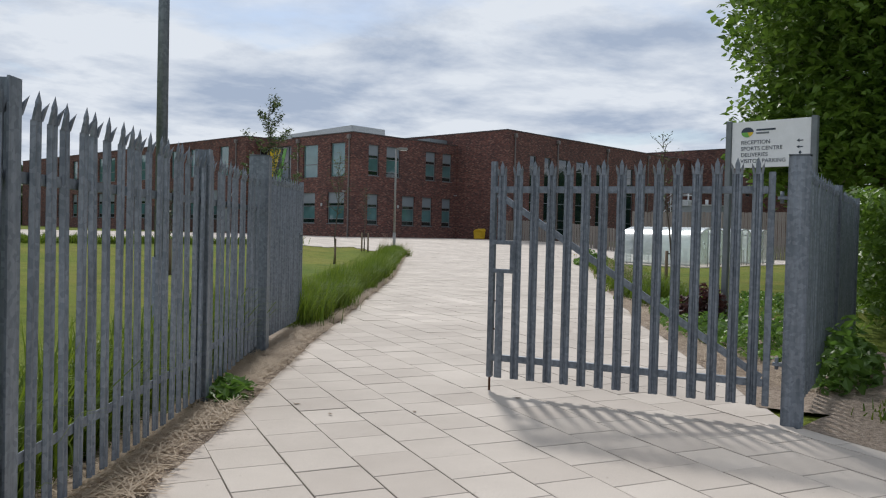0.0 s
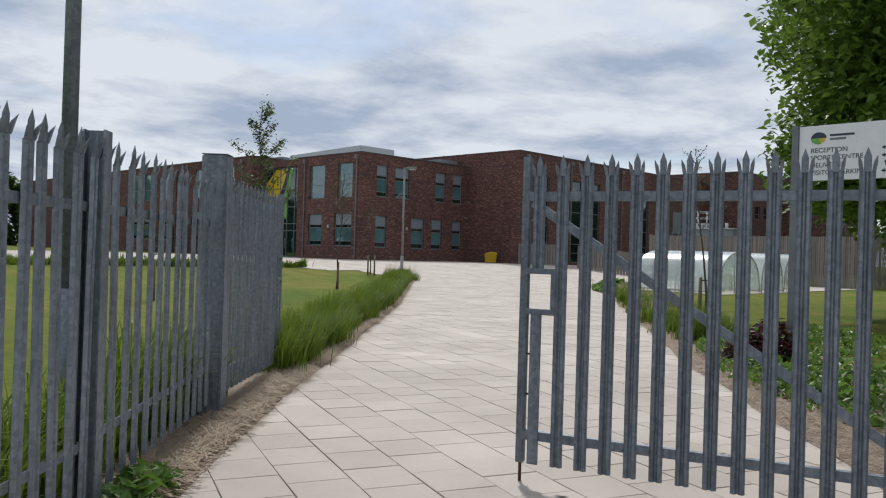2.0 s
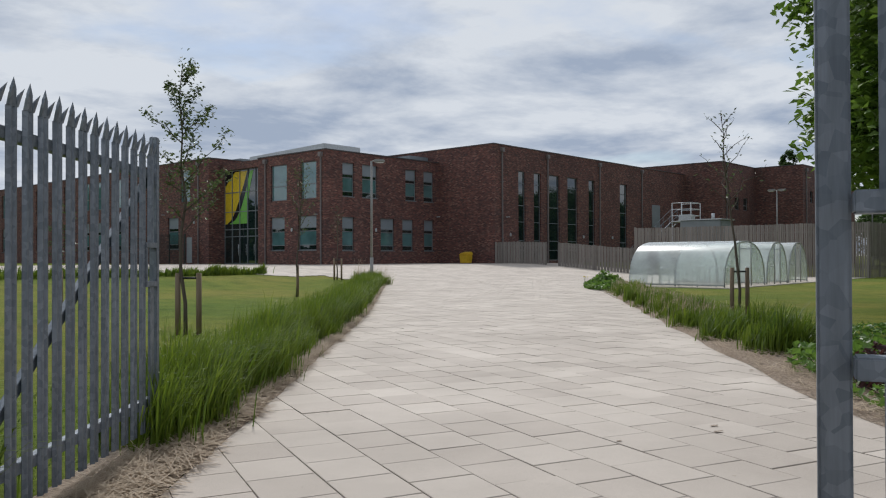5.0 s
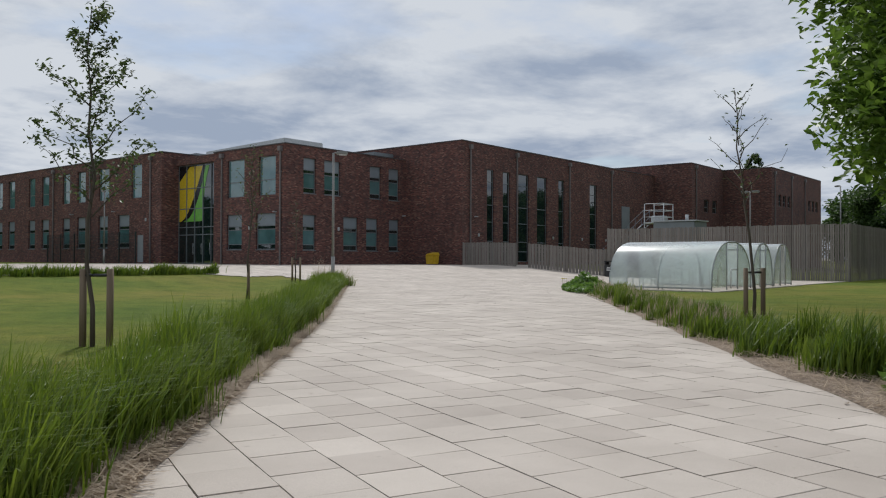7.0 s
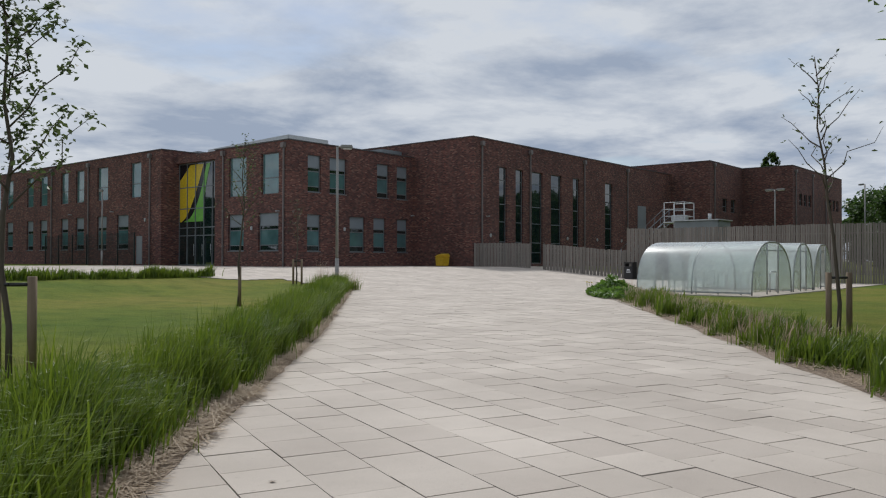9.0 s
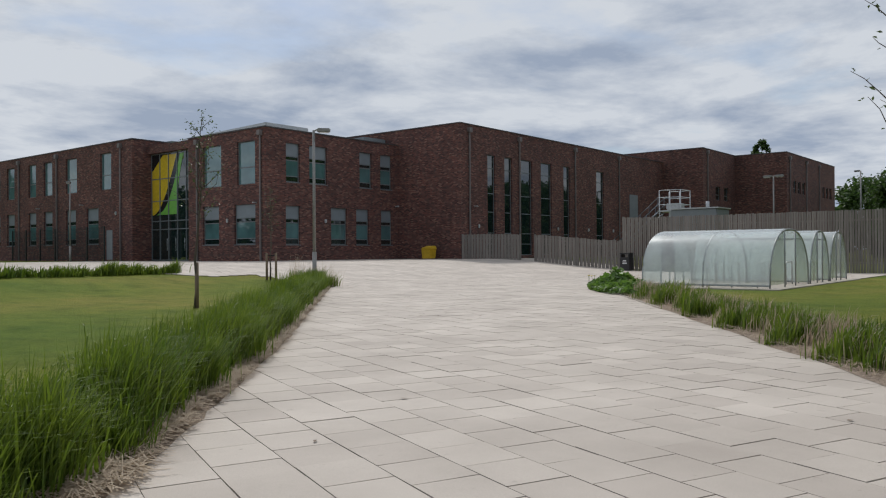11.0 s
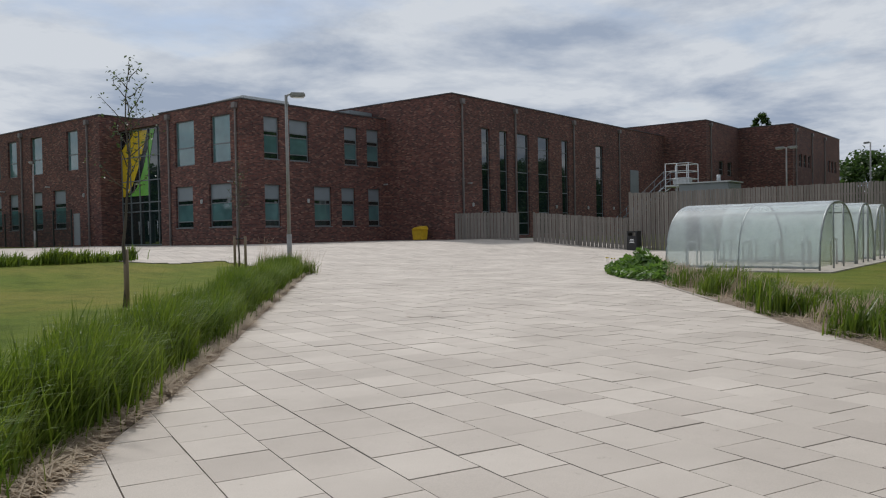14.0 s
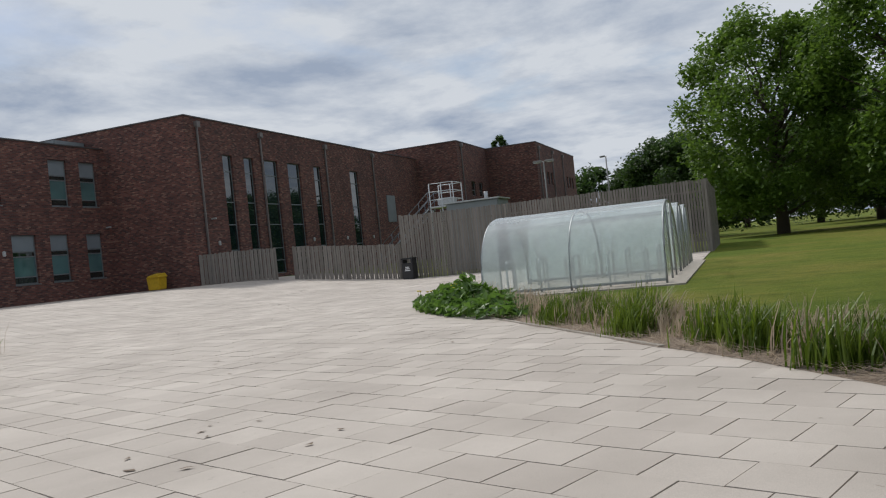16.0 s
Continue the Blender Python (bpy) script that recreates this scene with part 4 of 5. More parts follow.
def downpipe(parent, axis, at, inward, u, top, z0):
    bm = B()
    wall_box(bm, axis, at, inward, u - 0.055, u + 0.055, -0.13, -0.03, z0, top - 0.35, 0.012)
    wall_box(bm, axis, at, inward, u - 0.17, u + 0.17, -0.24, 0.0, top - 0.38, top - 0.05, 0.02)
    for z in (z0 + 1.5, z0 + 4.0, z0 + 6.5):
        wall_box(bm, axis, at, inward, u - 0.08, u + 0.08, -0.14, 0.0, z - 0.03, z + 0.03)
    part("downpipe", bm, PIPE, parent, "brown downpipe with a square hopper")


def coping(parent, axis, at, inward, a, b, top):
    bm = B()
    wall_box(bm, axis, at, inward, a, b, -0.05, 0.40, top, top + 0.07, 0.01)
    part("coping", bm, COPING, parent, "dark metal coping")


def wall_light(parent, axis, at, inward, u, z):
    bm = B()
    wall_box(bm, axis, at, inward, u - 0.09, u + 0.09, -0.10, 0.0, z - 0.13, z + 0.13, 0.03)
    part("wall_light", bm, LIGHTSTEEL, parent, "pale bulkhead wall light")


def camera_box(parent, axis, at, inward, u, z):
    bm = B()
    wall_box(bm, axis, at, inward, u - 0.05, u + 0.05, -0.35, 0.0, z - 0.04, z + 0.04, 0.02)
    part("security_camera", bm, LIGHTSTEEL, parent, "white security camera on the wall")


def roof_slab(parent, x0, y0, x1, y1, z):
    bm = B()
    box(bm, x0, y0, z - 0.3, x1, y1, z - 0.02)
    part("roof", bm, ROOFMAT, parent)


def class_wing():
    s = thing("classroom_wing", "two-storey red brick school wing with grey windows", "school building")
    top, z0 = 9.02, 0.4
    up, lo = (5.72, 8.22), (1.72, 4.22)
    right = [(42.83, 43.98), (44.78, 46.34), (49.4, 50.62), (51.5, 52.7)]
    rlow = [(42.8, 43.98), (46.68, 48.16), (49.05, 50.3), (51.55, 52.7)]
    holes = [(a, b, *up) for a, b in right] + [(a, b, *lo) for a, b in rlow]
    wall_run("wall", s, "y", 49.05, 41.19, 53.42, z0, top, holes, 1)
    for h in holes:
        window(s, "y", 49.05, 1, h, "class")
    left = [(53.57, 55.6), (50.05, 51.9)]
    llow = [(53.85, 55.65), (50.05, 52.2)]
    holes = [(a, b, 5.55, 8.3) for a, b in left] + [(a, b, 1.75, 4.3) for a, b in llow]
    wall_run("wall", s, "x", 41.19, 49.394, 57.3, z0, top, holes, 1)
    for h in holes:
        window(s, "x", 41.19, 1, h, "upper" if h[2] > 5 else "class")
    wall_run("wall", s, "y", 56.96, 41.534, 44.5, z0, top, [], 1)
    coping(s, "y", 49.05, 1, 41.14, 53.42, top)
    coping(s, "x", 41.19, 1, 49.46, 57.35, top + 0.002)
    for u in (49.45, 56.2):
        downpipe(s, "x", 41.19, 1, u, 8.9, 0.6)
    wall_light(s, "y", 49.05, 1, 46.15, 3.3)
    wall_light(s, "x", 41.19, 1, 52.9, 3.3)
    camera_box(s, "y", 49.05, 1, 53.1, 4.55)
    camera_box(s, "x", 41.19, 1, 49.9, 4.35)
    roof_slab(s, 41.53, 49.4, 53.42, 70, 9.0)
    bm = B()
    box(bm, 46.0, 55.0, 8.9, 50, 65.5, 10.3, 0.05)
    for v in bm.verts:
        if v.co.z > 9.5 and v.co.y < 60:
            v.co.z += 0.25
    part("roof_light", bm, LIGHTSTEEL, s, "pale rooflight upstand")
    bm = B()
    box(bm, 51.2, 50.3, 8.9, 53.4, 52.0, 9.6, 0.03)
    part("roof_upstand", bm, GREYPANEL, s)


def entrance_glazing():
    s = thing("entrance_glazing", "tall glazed school entrance with yellow and green glass film", "glazed entrance")
    x, y0, y1, z0, z1 = 41.75, 57.3, 62.8, 0.7, 8.45
    bm = B()
    n = 5
    for k in range(n + 1):
        y = y0 + (y1 - y0) * k / n
        box(bm, x - 0.04, y - 0.035, z0, x + 0.10, y + 0.035, z1)
    for z in (0.74, 2.95, 3.55, 5.0, 6.6, 8.41):
        for k in range(n):
            ya, yb = y0 + (y1 - y0) * k / n + 0.035, y0 + (y1 - y0) * (k + 1) / n - 0.035
            box(bm, x - 0.02, ya, z - 0.035, x + 0.08, yb, z + 0.035)
    part("frame", bm, GREYFRAME, s)
    for k in range(n):
        bm = B()
        ya, yb = y0 + (y1 - y0) * k / n + 0.03, y0 + (y1 - y0) * (k + 1) / n - 0.03
        box(bm, x + 0.02, ya, z0, x + 0.04, yb, z1)
        part("pane", bm, DARKGLASS, s)
    # swooping coloured film on the glass: yellow, black and green sweeps
    def sweep(name, mat, outer, inner, label, d):
        bm = B()
        rows = 16
        prev = None
        for k in range(rows + 1):
            z = 4.0 + (8.3 - 4.0) * k / rows
            ya, yb = max(y0 + 0.05, min(y1 - 0.05, outer(k / rows))), max(y0 + 0.05, min(y1 - 0.05, inner(k / rows)))
            if ya - yb < 0.01:
                prev = None
                continue
            cur = (bm.verts.new((x + 0.012 - d, ya, z)), bm.verts.new((x + 0.012 - d, yb, z)))
            if prev:
                bm.faces.new((prev[0], prev[1], cur[1], cur[0]))
            prev = cur
        part(name, bm, mat, s, label)
    sweep("glass_film", ARTY, lambda f: 62.8 - 1.2 * max(0, f - 0.75) * 4, lambda f: 62.5 - 2.9 * f ** 0.62, "yellow sweep of glass film", 0.0)
    sweep("glass_film", ARTD, lambda f: 62.5 - 2.9 * f ** 0.62, lambda f: 62.2 - 3.4 * f ** 0.5 + 0.4 * f, "black sweep of glass film", 0.004)
    sweep("glass_film", ARTG, lambda f: 62.2 - 3.4 * f ** 0.5 + 0.4 * f, lambda f: 59.6 - 1.0 * f ** 2 + 0.1 * f, "green sweep of glass film", 0.008)
    sweep("glass_film", ARTD, lambda f: 62.8, lambda f: 62.8 - 1.3 * max(0.0, f - 0.72) * 4, "black corner of glass film", 0.006)
    bm = B()
    box(bm, 41.4, 57.31, 8.45, 41.74, 62.79, 9.02)
    part("lintel", bm, BRICK, s, "red brick wall over the glazing")
    # added black sheet in place of the unlit hall behind the glass
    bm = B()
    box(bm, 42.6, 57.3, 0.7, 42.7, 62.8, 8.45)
    part("dark_room", bm, BLACK, s, "black panel standing in for the unlit entrance hall")
    for y in (58.5, 59.6, 60.7):
        bm = B()
        tube(bm, [(x - 0.08, y, 1.4), (x - 0.08, y, 2.3)], 0.018, 8)
        box(bm, x - 0.08, y - 0.01, 1.5, x - 0.03, y + 0.01, 1.53)
        box(bm, x - 0.08, y - 0.01, 2.2, x - 0.03, y + 0.01, 2.23)
        part("door_handle", bm, LIGHTSTEEL, s, "long steel pull handle")


def long_wing():
    s = thing("long_wing", "long two-storey red brick wing with rows of windows", "school building")
    x, top = 40.2, 9.45
    pairs = [(65.7, 67.3), (70.9, 72.7), (75.0, 76.5), (77.9, 79.3)]
    low = [(67.6, 69.4), (71.1, 72.7), (75.0, 76.5), (77.9, 79.3)]
    y = 82.0
    while y < 112:
        for q in (pairs, low):
            q.extend([(y, y + 1.5), (y + 2.9, y + 4.3)])
        y += 7.4
    holes = [(a, b, 6.0, 8.75) for a, b in pairs] + [(a, b, 1.95, 4.7) for a, b in low]
    wall_run("wall", s, "x", x, 62.8, 118, 0.4, top, holes, 1)
    for h in holes:
        window(s, "x", x, 1, h, "upper" if h[2] > 5 else "class")
    wall_run("wall", s, "y", 62.8, x + 0.344, 43.5, 0.4, top, [], 1)
    coping(s, "x", x, 1, 62.75, 118, top)
    coping(s, "y", 62.8, 1, x + 0.42, 43.5, top + 0.002)
    for u in (64.3, 74.1, 81.0, 95.5):
        downpipe(s, "x", x, 1, u, 9.3, 0.7)
    for u in (69.9, 77.2):
        camera_box(s, "x", x, 1, u, 5.0)
    wall_light(s, "x", x, 1, 65.0, 4.2)
    roof_slab(s, x + 0.34, 63.1, 55, 118, top - 0.05)
    bm = B()
    box(bm, 45.5, 66.2, 9.3, 58, 92, 10.2, 0.05)
    part("roof_upstand", bm, GREYPANEL, s, "grey rooftop plant screen")


def hall():
    s = thing("sports_hall", "tall red brick hall with narrow full-height windows", "school building")
    top = 10.12
    wall_run("wall", s, "x", 53.42, 43.604, 49.6, 0.3, top, [], 1)
    wall_run("wall", s, "x", 53.42, 49.6, 62.0, 8.6, top, [], 1)
    xs = [(56.62, 57.6), (58.78, 59.8), (61.0, 62.6), (63.85, 65.5), (67.35, 68.4), (73.0, 74.4)]
    holes = [(a, b, 0.9, 8.22) for a, b in xs]
    wall_run("wall", s, "y", 43.26, 53.42, 87.2, 0.3, top, holes, 1)
    for h in holes:
        window(s, "y", 43.26, 1, h, "tall", DARKGLASS)
    coping(s, "y", 43.26, 1, 53.37, 87.2, top)
    coping(s, "x", 53.42, 1, 43.67, 62.0, top + 0.002)
    for u in (54.4, 60.72, 69.2, 77.3):
        downpipe(s, "y", 43.26, 1, u, 9.95, 0.7)
    for u in (55.5, 66.4, 71.5, 76.1):
        wall_light(s, "y", 43.26, 1, u, 3.0)
    camera_box(s, "y", 43.26, 1, 55.0, 4.4)
    roof_slab(s, 53.76, 43.6, 87.2, 70, top - 0.02)
    bm = B()
    box(bm, 79.5, 43.2, 4.2, 81.2, 43.3, 6.5, 0.01)
    part("door", bm, GREYPANEL, s, "grey upper-level steel door")


def rear_blocks():
    s = thing("rear_block", "windowless red brick block with small high windows", "school building")
    top = 11.3
    holes = [(90.6, 91.9, 6.3, 7.7), (93.0, 94.3, 6.3, 7.7)]
    wall_run("wall", s, "x", 87.2, 39.444, 60, 0.2, top, [], 1)
    wall_run("wall", s, "y", 39.1, 87.2, 96.4, 0.2, top, holes, 1)
    for h in holes:
        window(s, "y", 39.1, 1, h, "upper", DARKGLASS)
    coping(s, "x", 87.2, 1, 39.5, 60, top + 0.002)
    coping(s, "y", 39.1, 1, 87.15, 96.4, top)
    roof_slab(s, 87.5, 39.4, 97, 60, top - 0.02)
    downpipe(s, "y", 39.1, 1, 88.3, top - 0.1, 0.4)
    e = thing("rear_block", "windowless red brick block with small high windows", "school building")
    holes = [(a, a + 1.0, 7.2, 8.5) for a in (98.8, 100.5, 102.2, 110.6, 112.2, 113.8)]
    wall_run("wall", e, "x", 96.4, 34.144, 45, 0.1, top, [], 1)
    wall_run("wall", e, "y", 33.8, 96.4, 116.4, 0.1, top, holes, 1)
    for h in holes:
        window(e, "y", 33.8, 1, h, "upper", DARKGLASS)
    coping(e, "x", 96.4, 1, 34.2, 45, top + 0.002)
    coping(e, "y", 33.8, 1, 96.35, 116.4, top)
    roof_slab(e, 96.7, 34.1, 116.4, 60, top - 0.02)
    for u in (97.4, 103.6, 109.0):
        downpipe(e, "y", 33.8, 1, u, top - 0.3, 0.2)


# ---- timber fence ----
def board_fence(y0, y1, x, height, label, seed, along_x=None, step=None):
    """Vertical boards, alternately proud, on rails and posts; from y0 to y1 (or along x at y=along_x)."""
    rng = random.Random(seed)
    base = thing("timber_fence", label, "fence", None, "timber fence runs")
    lo, hi = min(y0, y1), max(y0, y1)
    w = 0.125
    n = int((hi - lo) / w)
    bm = B()
    box(bm, -0.011, -0.05, 0, 0.011, 0.05, 1)
    me = part("board", bm, TIMBER, base).data
    bpy.data.objects.remove(base.children[0])
    top_z = None
    for k in range(n):
        u = lo + (k + 0.5) * (hi - lo) / n
        g = gz(x, u) if along_x is None else gz(u, along_x)
        ob = new("board", me)
        out = 0.013 if k % 2 else -0.013
        h = height + rng.uniform(-0.025, 0.025)
        if along_x is None:
            ob.matrix_basis = pose(x + out, u, g - 0.08, 0, 0, rng.uniform(-1, 1)) @ Matrix.Diagonal((1, 1, h, 1))
        else:
            ob.matrix_basis = pose(u, along_x + out, g - 0.08, 0, 0, 90 + rng.uniform(-1, 1)) @ Matrix.Diagonal((1, 1, h, 1))
        ob.parent = base
    segs = max(1, int((hi - lo) / 2.4))
    for k in range(segs + 1):
        u = lo + (hi - lo) * k / segs
        px, py = (x + 0.09, u) if along_x is None else (u, along_x + 0.09)
        bm = B()
        box(bm, px - 0.05, py - 0.05, gz(px, py) - 0.2, px + 0.05, py + 0.05, gz(px, py) + height - 0.05, 0.005)
        part("post", bm, TIMBER, base)
        if k < segs:
            u2 = lo + (hi - lo) * (k + 1) / segs
            for f in (0.15, 0.82):
                bm = B()
                if along_x is None:
                    tube(bm, [(x + 0.05, u, gz(x, u) + height * f), (x + 0.05, u2, gz(x, u2) + height * f)], 0.03, 4)
                else:
                    tube(bm, [(u, along_x + 0.05, gz(u, along_x) + height * f), (u2, along_x + 0.05, gz(u2, along_x) + height * f)], 0.03, 4)
                part("rail", bm, TIMBER, base)


# ---- cycle shelters ----
def shelter(x0, w, label):
    s = thing("cycle_shelter", label, "cycle shelter", pose(x0, 16.9, 0), "barrel cycle shelters")
    l, h = 4.1, 1.82
    def arc(k, n, off=0.0):
        a = math.pi * k / n
        c, sn = math.cos(a), max(0.0, math.sin(a))
        return (w / 2 - (w / 2 + off) * (abs(c) ** 0.85) * (1 if c > 0 else -1), (h + off) * sn ** 0.78)
    ribs = 2
    n = 26
    for k in range(ribs + 1):
        y = l * k / ribs
        bm = B()
        tube(bm, [(arc(i, n)[0], y, arc(i, n)[1]) for i in range(n + 1)], 0.026, 8)
        part("rib", bm, LIGHTGALV, s, "bent steel tube")
    for px, pz in (arc(8, n), arc(n - 8, n), arc(13, n)):
        bm = B()
        tube(bm, [(px, 0, pz - 0.03), (px, l, pz - 0.03)], 0.018, 8)
        part("purlin", bm, LIGHTGALV, s)
    for y in (0, l):
        for px in (w * 0.36, w * 0.64):
            top = h * 0.985
            bm = B()
            tube(bm, [(px, y, 0), (px, y, top)], 0.025, 8)
            part("post", bm, LIGHTGALV, s)
    for k in range(ribs):
        for a, b in ((0, 9), (9, 17), (17, 26)):
            bm = B()
            rows = []
            for i in range(a, b + 1):
                px, pz = arc(i, n, 0.03)
                pz = max(pz, 0.10)
                rows.append((bm.verts.new((px, l * k / ribs + 0.012, pz)), bm.verts.new((px, l * (k + 1) / ribs - 0.012, pz))))
            for p, q in zip(rows, rows[1:]):
                f = bm.faces.new((p[0], p[1], q[1], q[0]))
                f.smooth = True
            ob = part("sheet", bm, CLEAR, s, "curved clear plastic sheet, weathered")
            ob.visible_shadow = False
    for y in (0.0, l):
        for side in (0, 1):
            bm = B()
            idx = range(0, 10) if side == 0 else range(16, 27)
            pts = [arc(i, n) for i in idx]
            edge = w * 0.36 if side == 0 else w * 0.64
            vs = [bm.verts.new((px, y, max(0.1, pz))) for px, pz in pts if (px < edge if side == 0 else px > edge)]
            vs += [bm.verts.new((edge, y, h * 0.97)), bm.verts.new((edge, y, 0.1))] if side == 0 else []
            if side == 1:
                vs = [bm.verts.new((edge, y, 0.1)), bm.verts.new((edge, y, h * 0.97))] + vs
            bm.faces.new(vs)
            ob = part("end_sheet", bm, CLEAR, s, "clear plastic end sheet")
            ob.visible_shadow = False
    for px in (0.02, w - 0.02):
        bm = B()
        box(bm, px - 0.03, 0, 0.05, px + 0.03, l, 0.11, 0.004)
        part("base_rail", bm, LIGHTGALV, s)
    return s


def rack(x, y):
    st = thing("cycle_stand", "galvanised hooped cycle stand in the shelter", "cycle stand", pose(x, y, 0.0), "cycle stands")
    bm = B()
    pts = [(-0.36, 0, -0.03), (-0.36, 0, 0.62)] + [(-0.26 - 0.10 * math.cos(radians(a)), 0, 0.66 + 0.10 * math.sin(radians(a))) for a in (20, 55, 90)]
    pts += [(0.26 + 0.10 * math.cos(radians(a)), 0, 0.66 + 0.10 * math.sin(radians(a))) for a in (90, 55, 20)] + [(0.36, 0, 0.62), (0.36, 0, -0.03)]
    tube(bm, pts, 0.025, 8)
    part("hoop", bm, LIGHTSTEEL, st)
    return st


def shelters():
    bm = B()
    box(bm, 34.0, 16.5, -0.1, 44.6, 21.3, 0.003)
    tagged(part("shelter_slab", bm, KERB), "pale concrete base under the cycle shelters", "concrete slab", kind="structure")
    for x0, w in ((34.5, 4.2), (38.95, 2.5), (41.65, 2.5)):
        shelter(x0, w, "barrel-shaped clear plastic cycle shelter on steel ribs")
        first = None
        for side in (0.62, w - 0.62):
            for k in range(5):
                p = (x0 + side, 17.35 + 0.78 * k)
                first = copy_thing(first, pose(p[0], p[1], 0.0)) if first else rack(*p)


# ---- lamps, bins and the rest ----
def street_lamp(x, y, top, reach, turn, label, radius=0.06, heads=1, steel=None):
    steel = steel or LAMPSTEEL
    z = gz(x, y)
    s = thing("street_lamp", label, "street lamp", pose(x, y, z, 0, 0, turn), "lamp columns")
    h = top - z
    bm = B()
    tube(bm, [(0, 0, -0.2), (0, 0, 1.1)], radius * 1.35, 12)
    part("base_column", bm, steel, s)
    bm = B()
    tube(bm, [(0, 0, 1.1), (0, 0, h - 0.06)], radius, 12, radius * 0.8)
    part("column", bm, steel, s)
    for k in range(heads):
        sg = 1 if k == 0 else -1
        bm = B()
        tube(bm, [(0, 0, h - 0.12), (0.08 * sg, 0, h - 0.05), (0.2 * sg, 0, h - 0.03)], 0.03, 8)
        part("bracket", bm, steel, s)
        bm = B()
        box(bm, min(0.12 * sg, reach * sg), -0.13, h - 0.13, max(0.12 * sg, reach * sg), 0.13, h + 0.02, 0.035)
        head = part("lantern", bm, steel, s, "flat grey lantern")
        bm = B()
        box(bm, min(0.24 * sg, (reach - 0.05) * sg), -0.09, h - 0.145, max(0.24 * sg, (reach - 0.05) * sg), 0.09, h - 0.128)
        part("lens", bm, WHITE, head, "pale lamp lens")


def litter_bin():
    x, y = 52.55, 30.4
    s = thing("litter_bin", "black plastic and unlit-room panels litter bin with a slotted hood", "litter bin", pose(x, y, gz(x, y), 0, 0, 0))
    bm = B()
    box(bm, -0.27, -0.3, 0, 0.27, 0.3, 0.78, 0.03)
    part("body", bm, BLACK, s)
    for k, (a, b) in enumerate(((-0.28, -0.2), (0.2, 0.28))):
        bm = B()
        box(bm, -0.27, a, 0.78, 0.27, b, 0.95, 0.01)
        part("hood_side", bm, BLACK, s)
    bm = B()
    box(bm, -0.29, -0.32, 0.95, 0.29, 0.32, 1.03, 0.03)
    part("hood", bm, BLACK, s)
    bm = B()
    for k in range(3):
        box(bm, -0.276, -0.14 + 0.02 * k, 0.40 + 0.08 * k, -0.271, 0.14 - 0.02 * k, 0.44 + 0.08 * k)
    part("printed_bar", bm, WHITE, s, "white printed marks")


def grit_bin():
    x, y = 52.4, 45.3
    s = thing("grit_bin", "yellow plastic grit bin with a sloping lid against the wall", "grit bin", pose(x, y, gz(x, y)) @ Matrix.Diagonal((0.75, 0.7, 0.92, 1)))
    bm = B()
    box(bm, -0.45, -0.6, 0.04, 0.45, 0.6, 0.72, 0.05)
    for v in bm.verts:
        if v.co.z < 0.4:
            v.co.x *= 0.88
            v.co.y *= 0.9
    part("body", bm, YELLOW, s)
    bm = B()
    box(bm, -0.5, -0.66, 0.72, 0.5, 0.66, 1.02, 0.06)
    for v in bm.verts:
        if v.co.z > 0.9:
            v.co.z -= 0.16 * (0.5 - v.co.x)
            v.co.y *= 0.78
    part("lid", bm, YELLOW, s, "domed yellow lid")


